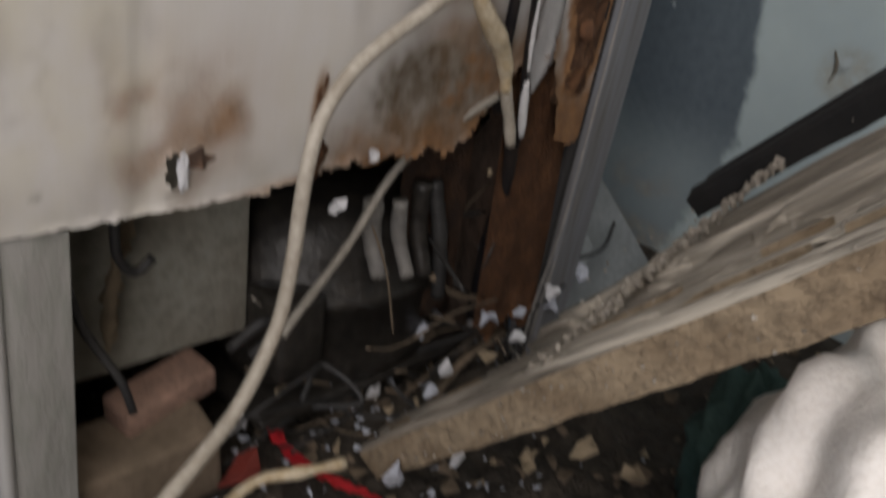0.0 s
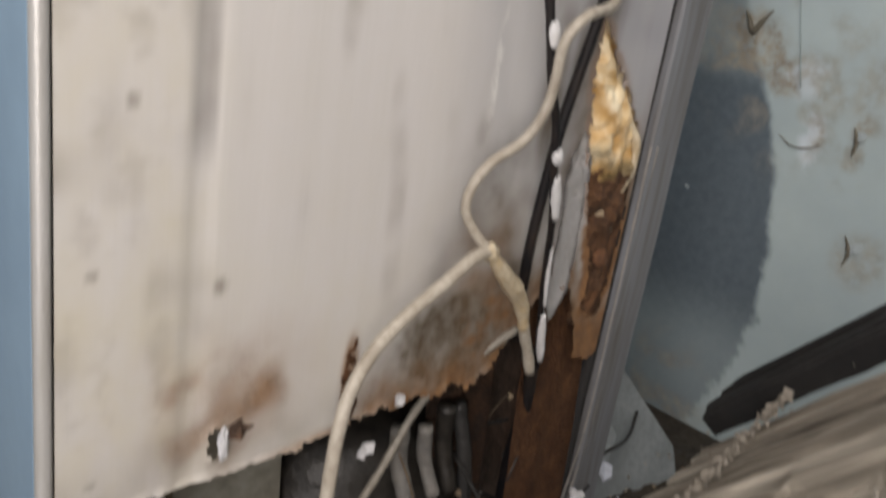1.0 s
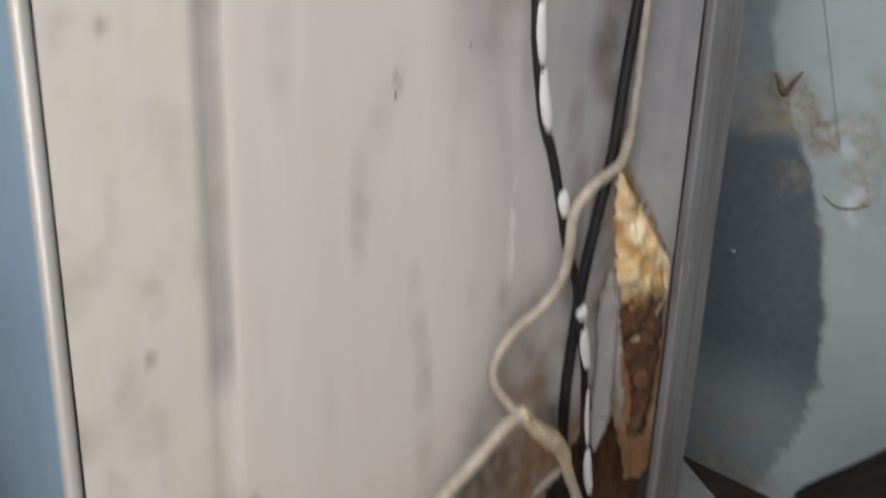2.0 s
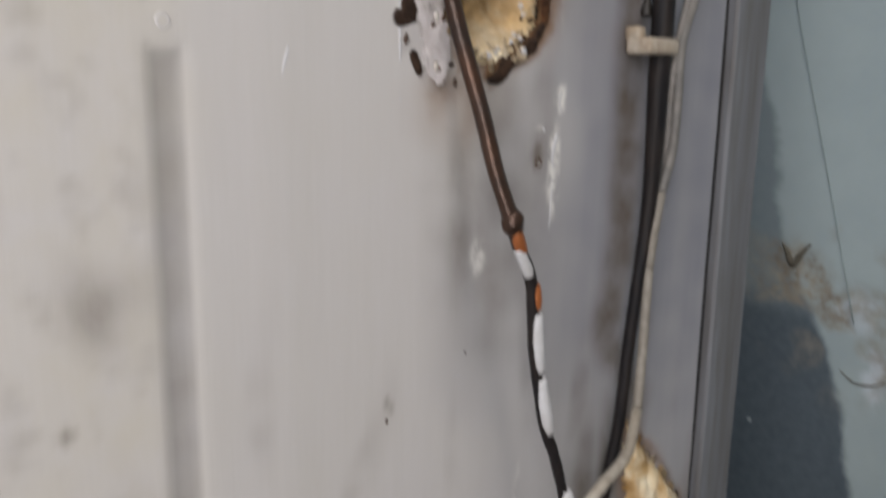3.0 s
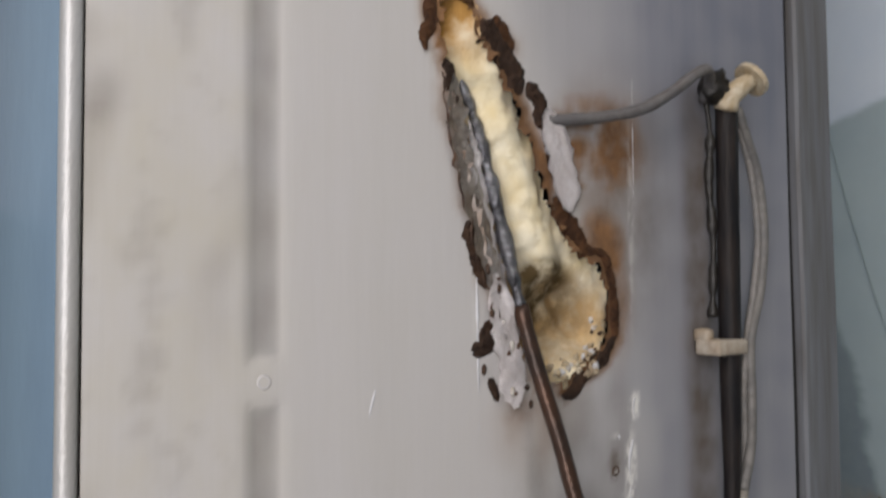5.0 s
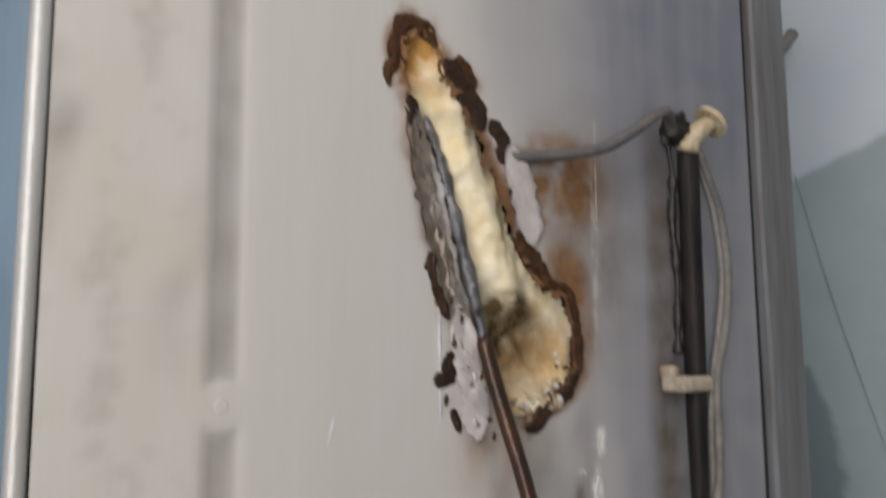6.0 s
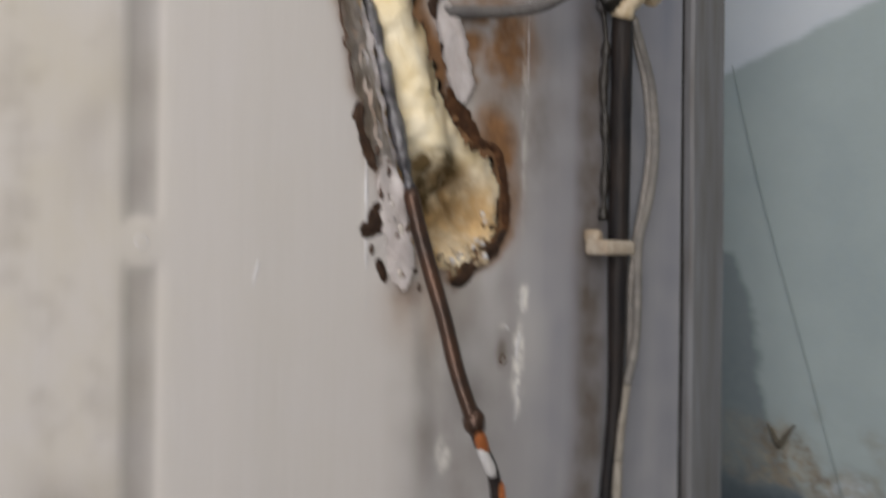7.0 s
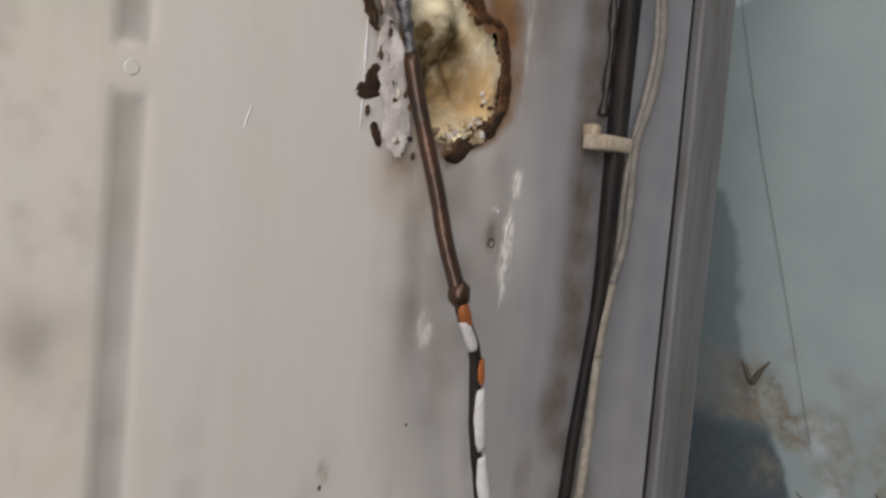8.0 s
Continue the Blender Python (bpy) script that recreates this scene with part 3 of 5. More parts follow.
for v in back.data.vertices:
    x, z = v.co.x, v.co.z
    n1, n2 = noise.noise(Vector((x * 45, z * 45, 0))), noise.noise(Vector((x * 130, z * 130, 3)))
    wob = 0.006 * n1 + 0.003 * n2
    dc, ds, rise = dist_poly(CAVITY, x, z), dist_poly(SPLIT, x, z), z - edge_z(x)
    px, pz = x, z
    x, z = wear_place(x, z)
    right = 1 if x > -0.10 + (0.93 - z) * 0.45 else 0
    r = 0.0
    if z > 0.6:
        r = max(r, (1.0 if right else 0.35) * sm(0.020 if right else 0.012, 0.003, dc + wob) * (1 if z > 0.70 else 0.5))
        r = max(r, (1.15 + 0.4 * n1) * blob(x + wob, z, 0.038, 0.782, 0.032, 0.038, 0.8) if right else 0, 0.6 * blob(x + wob, z + wob, -0.034, 0.896, 0.020, 0.018, 0.9), 0.9 * blob(x, z, -0.080, 0.905, 0.016, 0.024))
        r = max(r, (0.92 + 0.7 * n1 + 0.6 * n2) * blob(x + 2 * wob, z + 1.5 * wob, 0.040, 0.848, 0.060, 0.044, 0.8))
        r = max(r, (0.55 + 0.2 * n1) * blob(x, z, 0.052, 0.752, 0.020, 0.055, 0.8), (0.34 + 0.2 * n1) * blob(x, z, 0.035, 0.835, 0.06, 0.08, 0.95), (0.55 + 0.3 * n1) * sm(0.013, 0.004, dc + wob))
        r = max(r, (0.42 + 0.3 * n1) * blob(x, z, -0.015, 0.685, 0.05, 0.035, 0.9))
    else:
        r = max(r, sm(0.012, 0.001, ds + wob) * (0.5 + 0.5 * sm(0.38, 0.33, z)))
        r = max(r, (0.70 + 0.5 * n1) * sm(0.055, 0.0, rise + 2 * wob) * sm(-0.03, 0.01, x + 0.07))
        r = max(r, (0.60 + 0.45 * n1) * blob(x, z, -0.162, 0.275, 0.055, 0.050, 0.9), (0.42 + 0.4 * n1) * blob(x, z, -0.18, 0.26, 0.06, 0.05, 0.9))
        r = max(r, 0.75 * blob(x, z, -0.087, 0.275, 0.009, 0.035), 0.6 * sm(0.010, 0.0, rise) * sm(-0.2, -0.1, x))
        r = max(r, (0.5 + 0.4 * n1) * blob(x, z, 0.02, 0.33, 0.05, 0.06, 0.9), 0.95 * sm(0.34, 0.24, z) * sm(0.10, 0.13, x))
    if z < 0.5:
        r = max(r, (0.55 + 0.7 * n1 + 0.6 * n2) * blob(x + wob, z + wob, 0.045, 0.282, 0.055, 0.050, 0.8), (0.32 + 0.35 * n1 + 0.1 * n2) * blob(x + 2 * wob, z + wob, -0.165, 0.285, 0.090, 0.062, 0.9))
    g = 0.0
    g = max(g, (0.62 + 0.3 * n1) * blob(x, z, 0.048, 0.820, 0.045, 0.065, 0.9), 0.45 * blob(x, z, 0.145, 0.72, 0.02, 0.02))
    g = max(g, (0.70 + 0.35 * n1 + 0.15 * n2) * sm(0.026, 0.003, abs(x - 0.132 + 0.03 * sm(0.6, 0.45, z))) * sm(0.92, 0.86, z) * sm(0.3, 0.4, z))
    # Groove band darkened, clear at the screw pad.
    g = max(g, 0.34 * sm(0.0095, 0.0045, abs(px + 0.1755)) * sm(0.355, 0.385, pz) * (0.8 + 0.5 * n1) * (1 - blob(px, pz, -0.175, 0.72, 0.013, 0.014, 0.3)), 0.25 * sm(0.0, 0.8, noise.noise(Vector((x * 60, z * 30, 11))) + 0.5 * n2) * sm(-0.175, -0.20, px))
    g = max(g, (0.50 + 0.4 * n1) * blob(x, z, -0.012, 0.63, 0.022, 0.10, 0.95), (0.42 + 0.3 * n1) * blob(x, z, 0.012, 0.685, 0.03, 0.05, 0.9), (0.38 + 0.3 * n1) * blob(x, z, 0.05, 0.67, 0.02, 0.06, 0.9), 1.0 * blob(x + 0.4 * wob, z, 0.048, 0.655, 0.0085, 0.014, 0.7))
    g = max(g, (0.55 + 0.4 * n1) * blob(x, z, 0.03, 0.33, 0.10, 0.10, 0.9) if z < 0.5 else 0, (1.0 + 0.4 * n1) * blob(x, z, 0.055, 0.300, 0.060, 0.050, 0.7) if z < 0.5 else 0, 0.5 * blob(x, z, 0.20, 0.38, 0.04, 0.12) if z < 0.5 else 0)
    g = max(g, 0.25 * sm(0.05, 0.0, rise) * (1 + n1), (0.9 + 0.5 * n1) * sm(0.075, 0.01, rise + 2 * wob) * sm(-0.075, -0.03, x))
    if z < 0.42:
        g = max(g, (0.40 + 0.35 * n1) * blob(x, z, 0.05, 0.36, 0.09, 0.06, 0.9), (1.9 + 0.7 * n1 + 0.8 * n2) * blob(x + wob, z + wob, 0.015, 0.272, 0.092, 0.064, 0.8), (0.4 + 0.4 * n1) * blob(x, z, -0.19, 0.25, 0.07, 0.03, 0.9))
    for cx, cz, s in ((-0.245, 0.248, 0.004), (-0.245, 0.36, 0.004), (-0.18, 0.345, 0.006), (-0.065, 0.53, 0.004), (-0.224, 0.555, 0.005), (-0.228, 0.44, 0.005), (0.0, 0.385, 0.004)):
        g = max(g, 0.6 * blob(x, z, cx, cz, s, s * 1.3, 0.8))
    g = max(g, (0.85 + 0.4 * n1) * blob(px, pz, 0.104, 0.40, 0.020, 0.10, 0.9), (1.0 + 0.4 * n1) * blob(px, pz, 0.236, 0.31, 0.020, 0.11, 0.8), (0.7 + 0.3 * n1) * blob(px, pz, 0.128, 0.42, 0.016, 0.10, 0.9), (0.45 + 0.4 * n1 + 0.2 * n2) * blob(px, pz, 0.060, 0.34, 0.06, 0.06, 0.9))
    g = max(g, (0.30 + 0.5 * n1) * sm(-0.175, -0.19, px) * sm(0.1, 0.5, noise.noise(Vector((px * 22, pz * 12, 21)))), (0.22 + 0.3 * n1) * sm(0.15, 0.55, noise.noise(Vector((px * 40, pz * 9, 31)))) * sm(0.62, 0.50, pz))
    g = max(g, (0.44 + 0.3 * n1 + 0.12 * n2) * blob(px + wob, pz, 0.060, 0.810, 0.075, 0.115, 0.9), (0.34 + 0.35 * n1) * blob(px + wob, pz, 0.015, 0.62, 0.070, 0.12, 0.9))
    c = 0.0
    if x > 0.02 and z > 0.58:
        c = max(c, 1.3 * blob(x, z, 0.066, 0.688, 0.006, 0.011), 1.4 * blob(x + 0.2 * wob, z, 0.062, 0.645, 0.006, 0.036), 0.7 * blob(x, z, 0.055, 0.66, 0.014, 0.03) * (n2 > 0.35), 0.55 * blob(x, z, 0.066, 0.80, 0.0022, 0.11))
    c = max(c, 0.8 * blob(x, z, -0.056, 0.735, 0.0018, 0.055), 0.6 * blob(x, z, 0.003, 0.46, 0.004, 0.05), 0.7 * blob(x, z, 0.0, 0.60, 0.008, 0.014))
    rust.append(max(0.0, min(1.0, r))), grime.append(max(0.0, min(1.0, g))), warm.append(0.2 + 0.65 * sm(-0.15, -0.19, px) + 0.4 * sm(0.42, 0.22, pz)), chalk.append(min(1.0, c))
    # Dulling with light falloff painted in, darker right and up; groove band too.
    film_falloff.append(0.22 * sm(0.78, 0.96, pz) * sm(-0.08, 0.04, px) + 0.30 * sm(0.0095, 0.0045, abs(px + 0.1755)) * sm(0.355, 0.385, pz) * (1 - blob(px, pz, -0.175, 0.72, 0.013, 0.014, 0.3)) + (0.36 * sm(-0.05 + 0.35 * max(0.0, 0.93 - z) * sm(0.60, 0.76, z), 0.0 + 0.35 * max(0.0, 0.93 - z) * sm(0.60, 0.76, z), x) + 0.52 * sm(0.01, 0.13, x)) * (0.95 + 0.1 * n1) * (0.45 + 0.55 * sm(0.24, 0.62, pz)) * (1.0 - 0.25 * blob(x, z, 0.05, 0.66, 0.05, 0.05)))
wearmap(back, rust=rust, grime=grime, warm=warm, chalk=chalk, film_falloff=film_falloff)

# Cabinet shell: blue sides, top, trims, lower post, inner walls.
bm = box(X_L - 0.0085, X_L - 0.0055, 0.006, DEPTH, GROUND + 0.03, TOP, 0.001)
part("side_panel", bm, BLUE, fridge, "glossy blue enamelled side")
part("side_panel", box(X_R - 0.0565, X_R - 0.0535, 0.034, DEPTH, GROUND + 0.02, 0.244, 0.001), ROTTEN, fridge)
part("side_panel", box(X_R - 0.006, X_R - 0.003, 0.031, DEPTH, GROUND + 0.03, TOP, 0.001), BLUE, fridge, "glossy blue enamelled side")
part("top_panel", box(X_L - 0.011, X_R - 0.003, 0.004, DEPTH, TOP, TOP + 0.02, 0.004), BLUE, fridge)
part("front_door", box(X_L - 0.011, X_R - 0.003, DEPTH + 0.002, DEPTH + 0.05, GROUND + 0.05, TOP + 0.02, 0.008), BLUE, fridge)
part("edge_trim", tube([(X_L - 0.0045, 0.003, GROUND + 0.005), (X_L - 0.0045, 0.003, 0.6), (X_L - 0.0045, 0.003, TOP)], 0.0045, 14, 0.05), TRIM, fridge, "pale rounded edge trim")
bm = box(X_L, -0.2150, 0.002, 0.005, GROUND, Z_EDGE - 0.001, 0.0008)
box(-0.2170, -0.2150, 0.005, 0.03, GROUND, Z_EDGE - 0.001, 0.0008, bm)
part("corner_post", bm, POSTGREY, fridge, "pale grimy sheet-metal corner post")


def strip(x0, x1, y0, y1, zs):
    """An upright folded strip with a rolled edge."""
    bm = bmesh.new()
    rows = []
    for z in zs:
        s = sheet_y(0.24, z) + 0.0012 * noise.noise(Vector((x1 * 9, 0, z * 7)))
        rows.append([bm.verts.new((a, c + s, z)) for a, c in ((x0, y1), (x0, y0), (x0 + 0.002, y0 - 0.002), (x1 - 0.004, y0 - 0.002), (x1, y0 + 0.002), (x1, y1))])
    for a, b in zip(rows, rows[1:]):
        for j in range(6):
            bm.faces.new((a[j], a[(j + 1) % 6], b[(j + 1) % 6], b[j]))
    bm.faces.new(rows[0]), bm.faces.new(rows[-1][::-1])
    return bm


ZS = [-0.09 + (TOP + 0.09) * i / 60 for i in range(61)]
part("seam_seal", strip(X_SEAM - 0.001, X_SEAM + 0.0105, 0.004, 0.014, ZS), BLACK, fridge, "black seam between sheet and edge")
part("edge_post", strip(X_SEAM + 0.011, X_R, -0.001, 0.03, ZS), GREY, fridge, "dull grey folded edge", smooth=False)

for dx, dy, r, m in ((0.012, -0.002, 0.0012, TUBEGREY), (0.022, -0.002, 0.0016, GRIMYCORD)):
    part("edge_bead", tube([(X_SEAM + dx - 0.02 * sm(0.10, -0.05, z), sheet_y(0.24, z) + dy, z) for z in (0.36, 0.30, 0.24, 0.18, 0.12, 0.06, 0.0, -0.06)], r, 7, 0.012, 0.3), m, fridge)

# Compressor bay.
part("bay_wall", box(X_L - 0.004, X_L - 0.001, 0.006, 0.30, GROUND + 0.03, 0.24), DULLINNER, fridge, smooth=False)
bm = bmesh.new()
vs = [bm.verts.new(p) for p in ((X_L, 0.05, 0.242), (X_R - 0.01, 0.05, 0.242), (X_R - 0.01, 0.26, GROUND + 0.01), (X_L, 0.26, GROUND + 0.01))]
bm.faces.new(vs)
bmesh.ops.solidify(bm, geom=bm.faces[:], thickness=0.004)
part("bay_back", bm, DULLINNER, fridge, "dull dirty inner sheet", smooth=False)
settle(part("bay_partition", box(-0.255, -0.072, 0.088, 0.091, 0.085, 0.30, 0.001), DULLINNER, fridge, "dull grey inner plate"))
part("foam_block", box(X_L + 0.001, X_R - 0.008, 0.055, DEPTH - 0.01, 0.247, TOP - 0.004), SEAL, fridge, smooth=False)


def dome(c, r, h, bm=None):
    """A compressor can: flanged, with a domed lid."""
    prof = [(0.80, 0.0), (0.97, 0.04), (1.0, 0.12), (1.0, 0.46), (1.06, 0.47), (1.06, 0.53), (1.0, 0.54), (0.98, 0.72), (0.86, 0.88), (0.60, 0.97), (0.0, 1.0)]
    bm = bm or bmesh.new()
    seg, rings = 36, []
    for a, b in prof[:-1]:
        rings.append([bm.verts.new((c[0] + r[0] * a * math.cos(2 * math.pi * j / seg), c[1] + r[1] * a * math.sin(2 * math.pi * j / seg), c[2] + h * b)) for j in range(seg)])
    top = bm.verts.new((c[0], c[1], c[2] + h))
    for a, b in zip(rings, rings[1:]):
        for j in range(seg):
            bm.faces.new((a[j], a[(j + 1) % seg], b[(j + 1) % seg], b[j]))
    for j in range(seg):
        bm.faces.new((rings[-1][j], rings[-1][(j + 1) % seg], top))
    bm.faces.new(rings[0][::-1])
    return bm


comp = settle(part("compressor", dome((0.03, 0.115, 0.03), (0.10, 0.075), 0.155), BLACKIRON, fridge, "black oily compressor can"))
part("compressor_foot", box(-0.085, 0.145, 0.045, 0.185, 0.022, 0.032, 0.003), BLACKIRON, comp)
part("terminal_box", box(-0.075, -0.035, 0.04, 0.085, 0.06, 0.125, 0.005), BLACKIRON, comp)
for k, (a, b) in enumerate((((-0.006, 0.034, 0.195), (0.003, 0.03, 0.135)), ((0.020, 0.034, 0.19), (0.032, 0.03, 0.128)), ((0.044, 0.036, 0.20), (0.054, 0.034, 0.122)))):
    mid = tuple((p + q) / 2 + (0.006 if i == 1 else 0) for i, (p, q) in enumerate(zip(a, b)))
    part("service_tube", tube([a, mid, b], (0.0075, 0.006, 0.0075)[k], 10, 0.004, 0.15), (GRIMYCORD, GRIMYCORD, BLACKIRON)[k], comp, ("grimy tan tube", "dirty tan tube", "black tube")[k])

# Insulation laid bare by the tear and by the split.


def foam_sheet(x0, x1, z0, z1, depth, keep=None, stepm=0.0022):
    bm = bmesh.new()
    a, b = int((x1 - x0) / stepm), int((z1 - z0) / stepm)
    vs = {}
    for i in range(a + 1):
        for k in range(b + 1):
            x, z = x0 + (x1 - x0) * i / a, z0 + (z1 - z0) * k / b
            vs[i, k] = bm.verts.new((x, depth(x, z), z))
    for i in range(a):
        for k in range(b):
            x, z = x0 + (x1 - x0) * (i + 0.5) / a, z0 + (z1 - z0) * (k + 0.5) / b
            if keep is None or keep(x, z):
                bm.faces.new((vs[i, k], vs[i + 1, k], vs[i + 1, k + 1], vs[i, k + 1]))
    bmesh.ops.delete(bm, geom=[v for v in bm.verts if not v.link_faces], context="VERTS")
    return bm


def upper_depth(x, z):
    n = noise.noise(Vector((x * 55, z * 55, 1)))
    n2 = noise.noise(Vector((x * 150, z * 150, 2)))
    mid = -0.066 + (0.92 - z) * 0.40
    y = 0.008 - 0.008 * (1 - sm(0.0, 0.020, abs(x - mid - 0.006))) + 0.004 * n + 0.0018 * n2
    y += 0.020 * blob(x, z, 0.012, 0.742, 0.034, 0.036, 0.7) - 0.003 * blob(x, z, 0.018, 0.716, 0.03, 0.014, 0.8)
    y += 0.010 * sm(0.0, 0.012, mid - 0.014 - x)
    return y


foam = part("insulation", foam_sheet(-0.10, 0.06, 0.69, 0.93, upper_depth, lambda x, z: inside(CAVITY, x, z) or dist_poly(CAVITY, x, z) < 0.007), FOAM, fridge, "cream polyurethane foam, browned and crumbling")
amber, stain = [], []
for v in foam.data.vertices:
    x, z = v.co.x, v.co.z
    n = noise.noise(Vector((x * 60, z * 60, 0)))
    amber.append(max(0, min(1, 0.9 * sm(0.875, 0.90, z + 0.008 * n) + 0.62 * blob(x, z, 0.012, 0.742, 0.05, 0.036, 0.5) + 0.7 * sm(0.0, 0.01, -0.066 + (0.92 - z) * 0.40 - 0.012 - x))))
    # Darkest just under the pocket's upper lip.
    stain.append(max(0, min(1, (1.15 + 0.5 * n) * blob(x, z, 0.000, 0.766, 0.030, 0.016, 0.6) + (0.75 + 0.5 * n) * blob(x, z, -0.006, 0.745, 0.024, 0.032, 0.9) + (0.45 + 0.6 * n) * sm(0.914, 0.93, z) + (0.55 + 0.35 * n) * blob(x, z, 0.014, 0.744, 0.045, 0.034, 0.6))))
wearmap(foam, amber=amber, stain=stain)


def split_in(x, z):
    """How far inside the split a point lies (minus: outside)."""
    return dist_poly(SPLIT, x, z) * (1 if inside(SPLIT, x, z) else -1)


def lower_depth(x, z):
    d = split_in(x, z)
    n = noise.noise(Vector((x * 70, z * 45, 1)))
    return sheet_y(x, z) + 0.0035 - 0.0105 * sm(-0.002, 0.016, d) + (0.006 * n + 0.003 * noise.noise(Vector((x * 190, z * 190, 2)))) * sm(-0.004, 0.006, d) + 0.010 * sm(0.325, 0.248, z) * sm(0.0, 0.01, d)


foam2 = part("insulation", foam_sheet(0.133, 0.2405, 0.185, 0.475, lower_depth, lambda x, z: split_in(x, z) > -0.013), FOAM, fridge, "yellow foam bulging from the split, rust-brown below")
amber, stain = [], []
for v in foam2.data.vertices:
    n = noise.noise(Vector((v.co.x * 60, v.co.z * 60, 0)))
    amber.append(max(0, min(1, 0.55 + 0.5 * n)))
    stain.append(max(0, min(1, sm(0.367, 0.338, v.co.z + 0.02 * n) * (1.0 + 0.4 * n) + 0.25 * sm(0.2, 0.5, n))))
wearmap(foam2, amber=amber, stain=stain)
foam2.data.materials.append(RUSTFOAM)
for p in foam2.data.polygons:
    if p.center.z + 0.012 * noise.noise(p.center * 90) < 0.340:
        p.material_index = 1
for k, (x, z, s, m) in enumerate(((0.186, 0.352, 0.008, BITS[2]), (0.197, 0.338, 0.008, BITS[2]), (0.180, 0.365, 0.008, RUST), (0.200, 0.31, 0.009, RUST), (0.178, 0.378, 0.007, BITS[2]), (0.206, 0.36, 0.008, RUST), (0.196, 0.372, 0.007, RUST))):
    x, z = x + 0.013, 1.1 * z - 0.082
    part("foam_crumb", lump((x, sheet_y(x, z) + 0.002, z), (s * 1.05, 0.006, s), 0.4, 2, k), m, foam2)
part("foam_curl", tube([(0.210, 0.003, 0.384), (0.221, -0.002, 0.368), (0.224, -0.003, 0.350), (0.217, -0.002, 0.328), (0.209, 0.003, 0.314)], 0.0048, 8, 0.004, 0.3), CREAM, foam2, "pale curled strip")


def torn_strip(pts, width, y0, curl, seed, stepm=0.003, rough=1.0):
    """A torn ribbon of sheet that stands off the back with a ragged edge."""
    path = spline([(x, 0, z) for x, z in pts], stepm)
    bm, rows = bmesh.new(), []
    for i, p in enumerate(path):
        t = (path[min(i + 1, len(path) - 1)] - path[max(i - 1, 0)]).normalized()
        side = Vector((t.z, 0, -t.x))
        u = i / (len(path) - 1)
        w = width * (0.85 + 0.4 * rough * noise.noise(Vector((i * 0.13, seed, 0)))) * min(1.0, 5 * u + 0.25, 5 * (1 - u) + 0.25)
        rag = 0.0035 * noise.noise(Vector((i * 0.55, seed, 2))) + 0.0025 * noise.noise(Vector((i * 1.3, seed, 4)))
        row = []
        for j in range(6):
            s = (j / 5 - 0.5) * w + (rag if j in (0, 5) else 0)
            lift = curl * (j / 5) ** 2 + 0.003 * rough * noise.noise(Vector((i * 0.25, j * 0.8, seed))) + 0.002 * rough * noise.noise(Vector((i * 0.8, j * 1.7, seed + 3)))
            row.append(bm.verts.new(p + side * s + Vector((0, y0 - lift, 0))))
        rows.append(row)
    for a, b in zip(rows, rows[1:]):
        for j in range(5):
            bm.faces.new((a[j], a[j + 1], b[j + 1], b[j]))
    bmesh.ops.solidify(bm, geom=bm.faces[:], thickness=0.0012)
    return bm


LEFT_TEAR = [(-0.071, 0.872), (-0.069, 0.850), (-0.062, 0.820), (-0.053, 0.788), (-0.044, 0.760), (-0.041, 0.745)]
part("torn_sheet", torn_strip(LEFT_TEAR, 0.017, -0.0005, 0.0035, 1, rough=0.45), SILVER, fridge, "torn silvery sheet with a brown-stained face")
part("torn_sheet", torn_strip([(-0.060, 0.850), (-0.054, 0.825), (-0.047, 0.795), (-0.039, 0.765), (-0.033, 0.740), (-0.029, 0.715), (-0.027, 0.700)], 0.012, 0.002, 0.003, 5, rough=0.6), WHITEFLAKE, fridge, "crumpled pale sheet")
part("torn_sheet", torn_strip([(-0.047, 0.768), (-0.042, 0.748), (-0.037, 0.724), (-0.032, 0.696)], 0.021, -0.0035, 0.001, 9, rough=0.8), WHITEFLAKE, fridge, "whitish flaking sheet")
part("torn_sheet", torn_strip([(-0.006, 0.862), (0.000, 0.846), (0.006, 0.824), (0.011, 0.804)], 0.025, -0.0030, 0.001, 11, rough=0.5), WHITEFLAKE, fridge, "flap of grey painted sheet")
for dx, y, r, m, lab in ((-0.0080, -0.0030, 0.0011, RUSTDARK, "black ragged edge of the tear"),):
    pts = spline([(x + dx, y, z) for x, z in LEFT_TEAR], 0.0040)
    pts = [p + Vector((0.0030 * noise.noise(p * 330) + 0.0015 * noise.noise(p * 90), 0.001 * noise.noise(p * 200), 0.0012 * noise.noise(p * 280 + Vector((3, 0, 0))))) for p in pts]
    part("torn_edge", tube(pts, r, 6, 0.0012, 0.5, radius=lambda u: 0.35 + 0.9 * abs(noise.noise(Vector((u * 14, dx * 900, 0))))), m, fridge, lab)
part("torn_sheet", torn_strip([(0.148, 0.375), (0.152, 0.325), (0.154, 0.280), (0.153, 0.240), (0.150, 0.212)], 0.040, -0.001, 0.004, 21, rough=0.5), PAINTFLAP, fridge, "peeled grey sheet tongue")


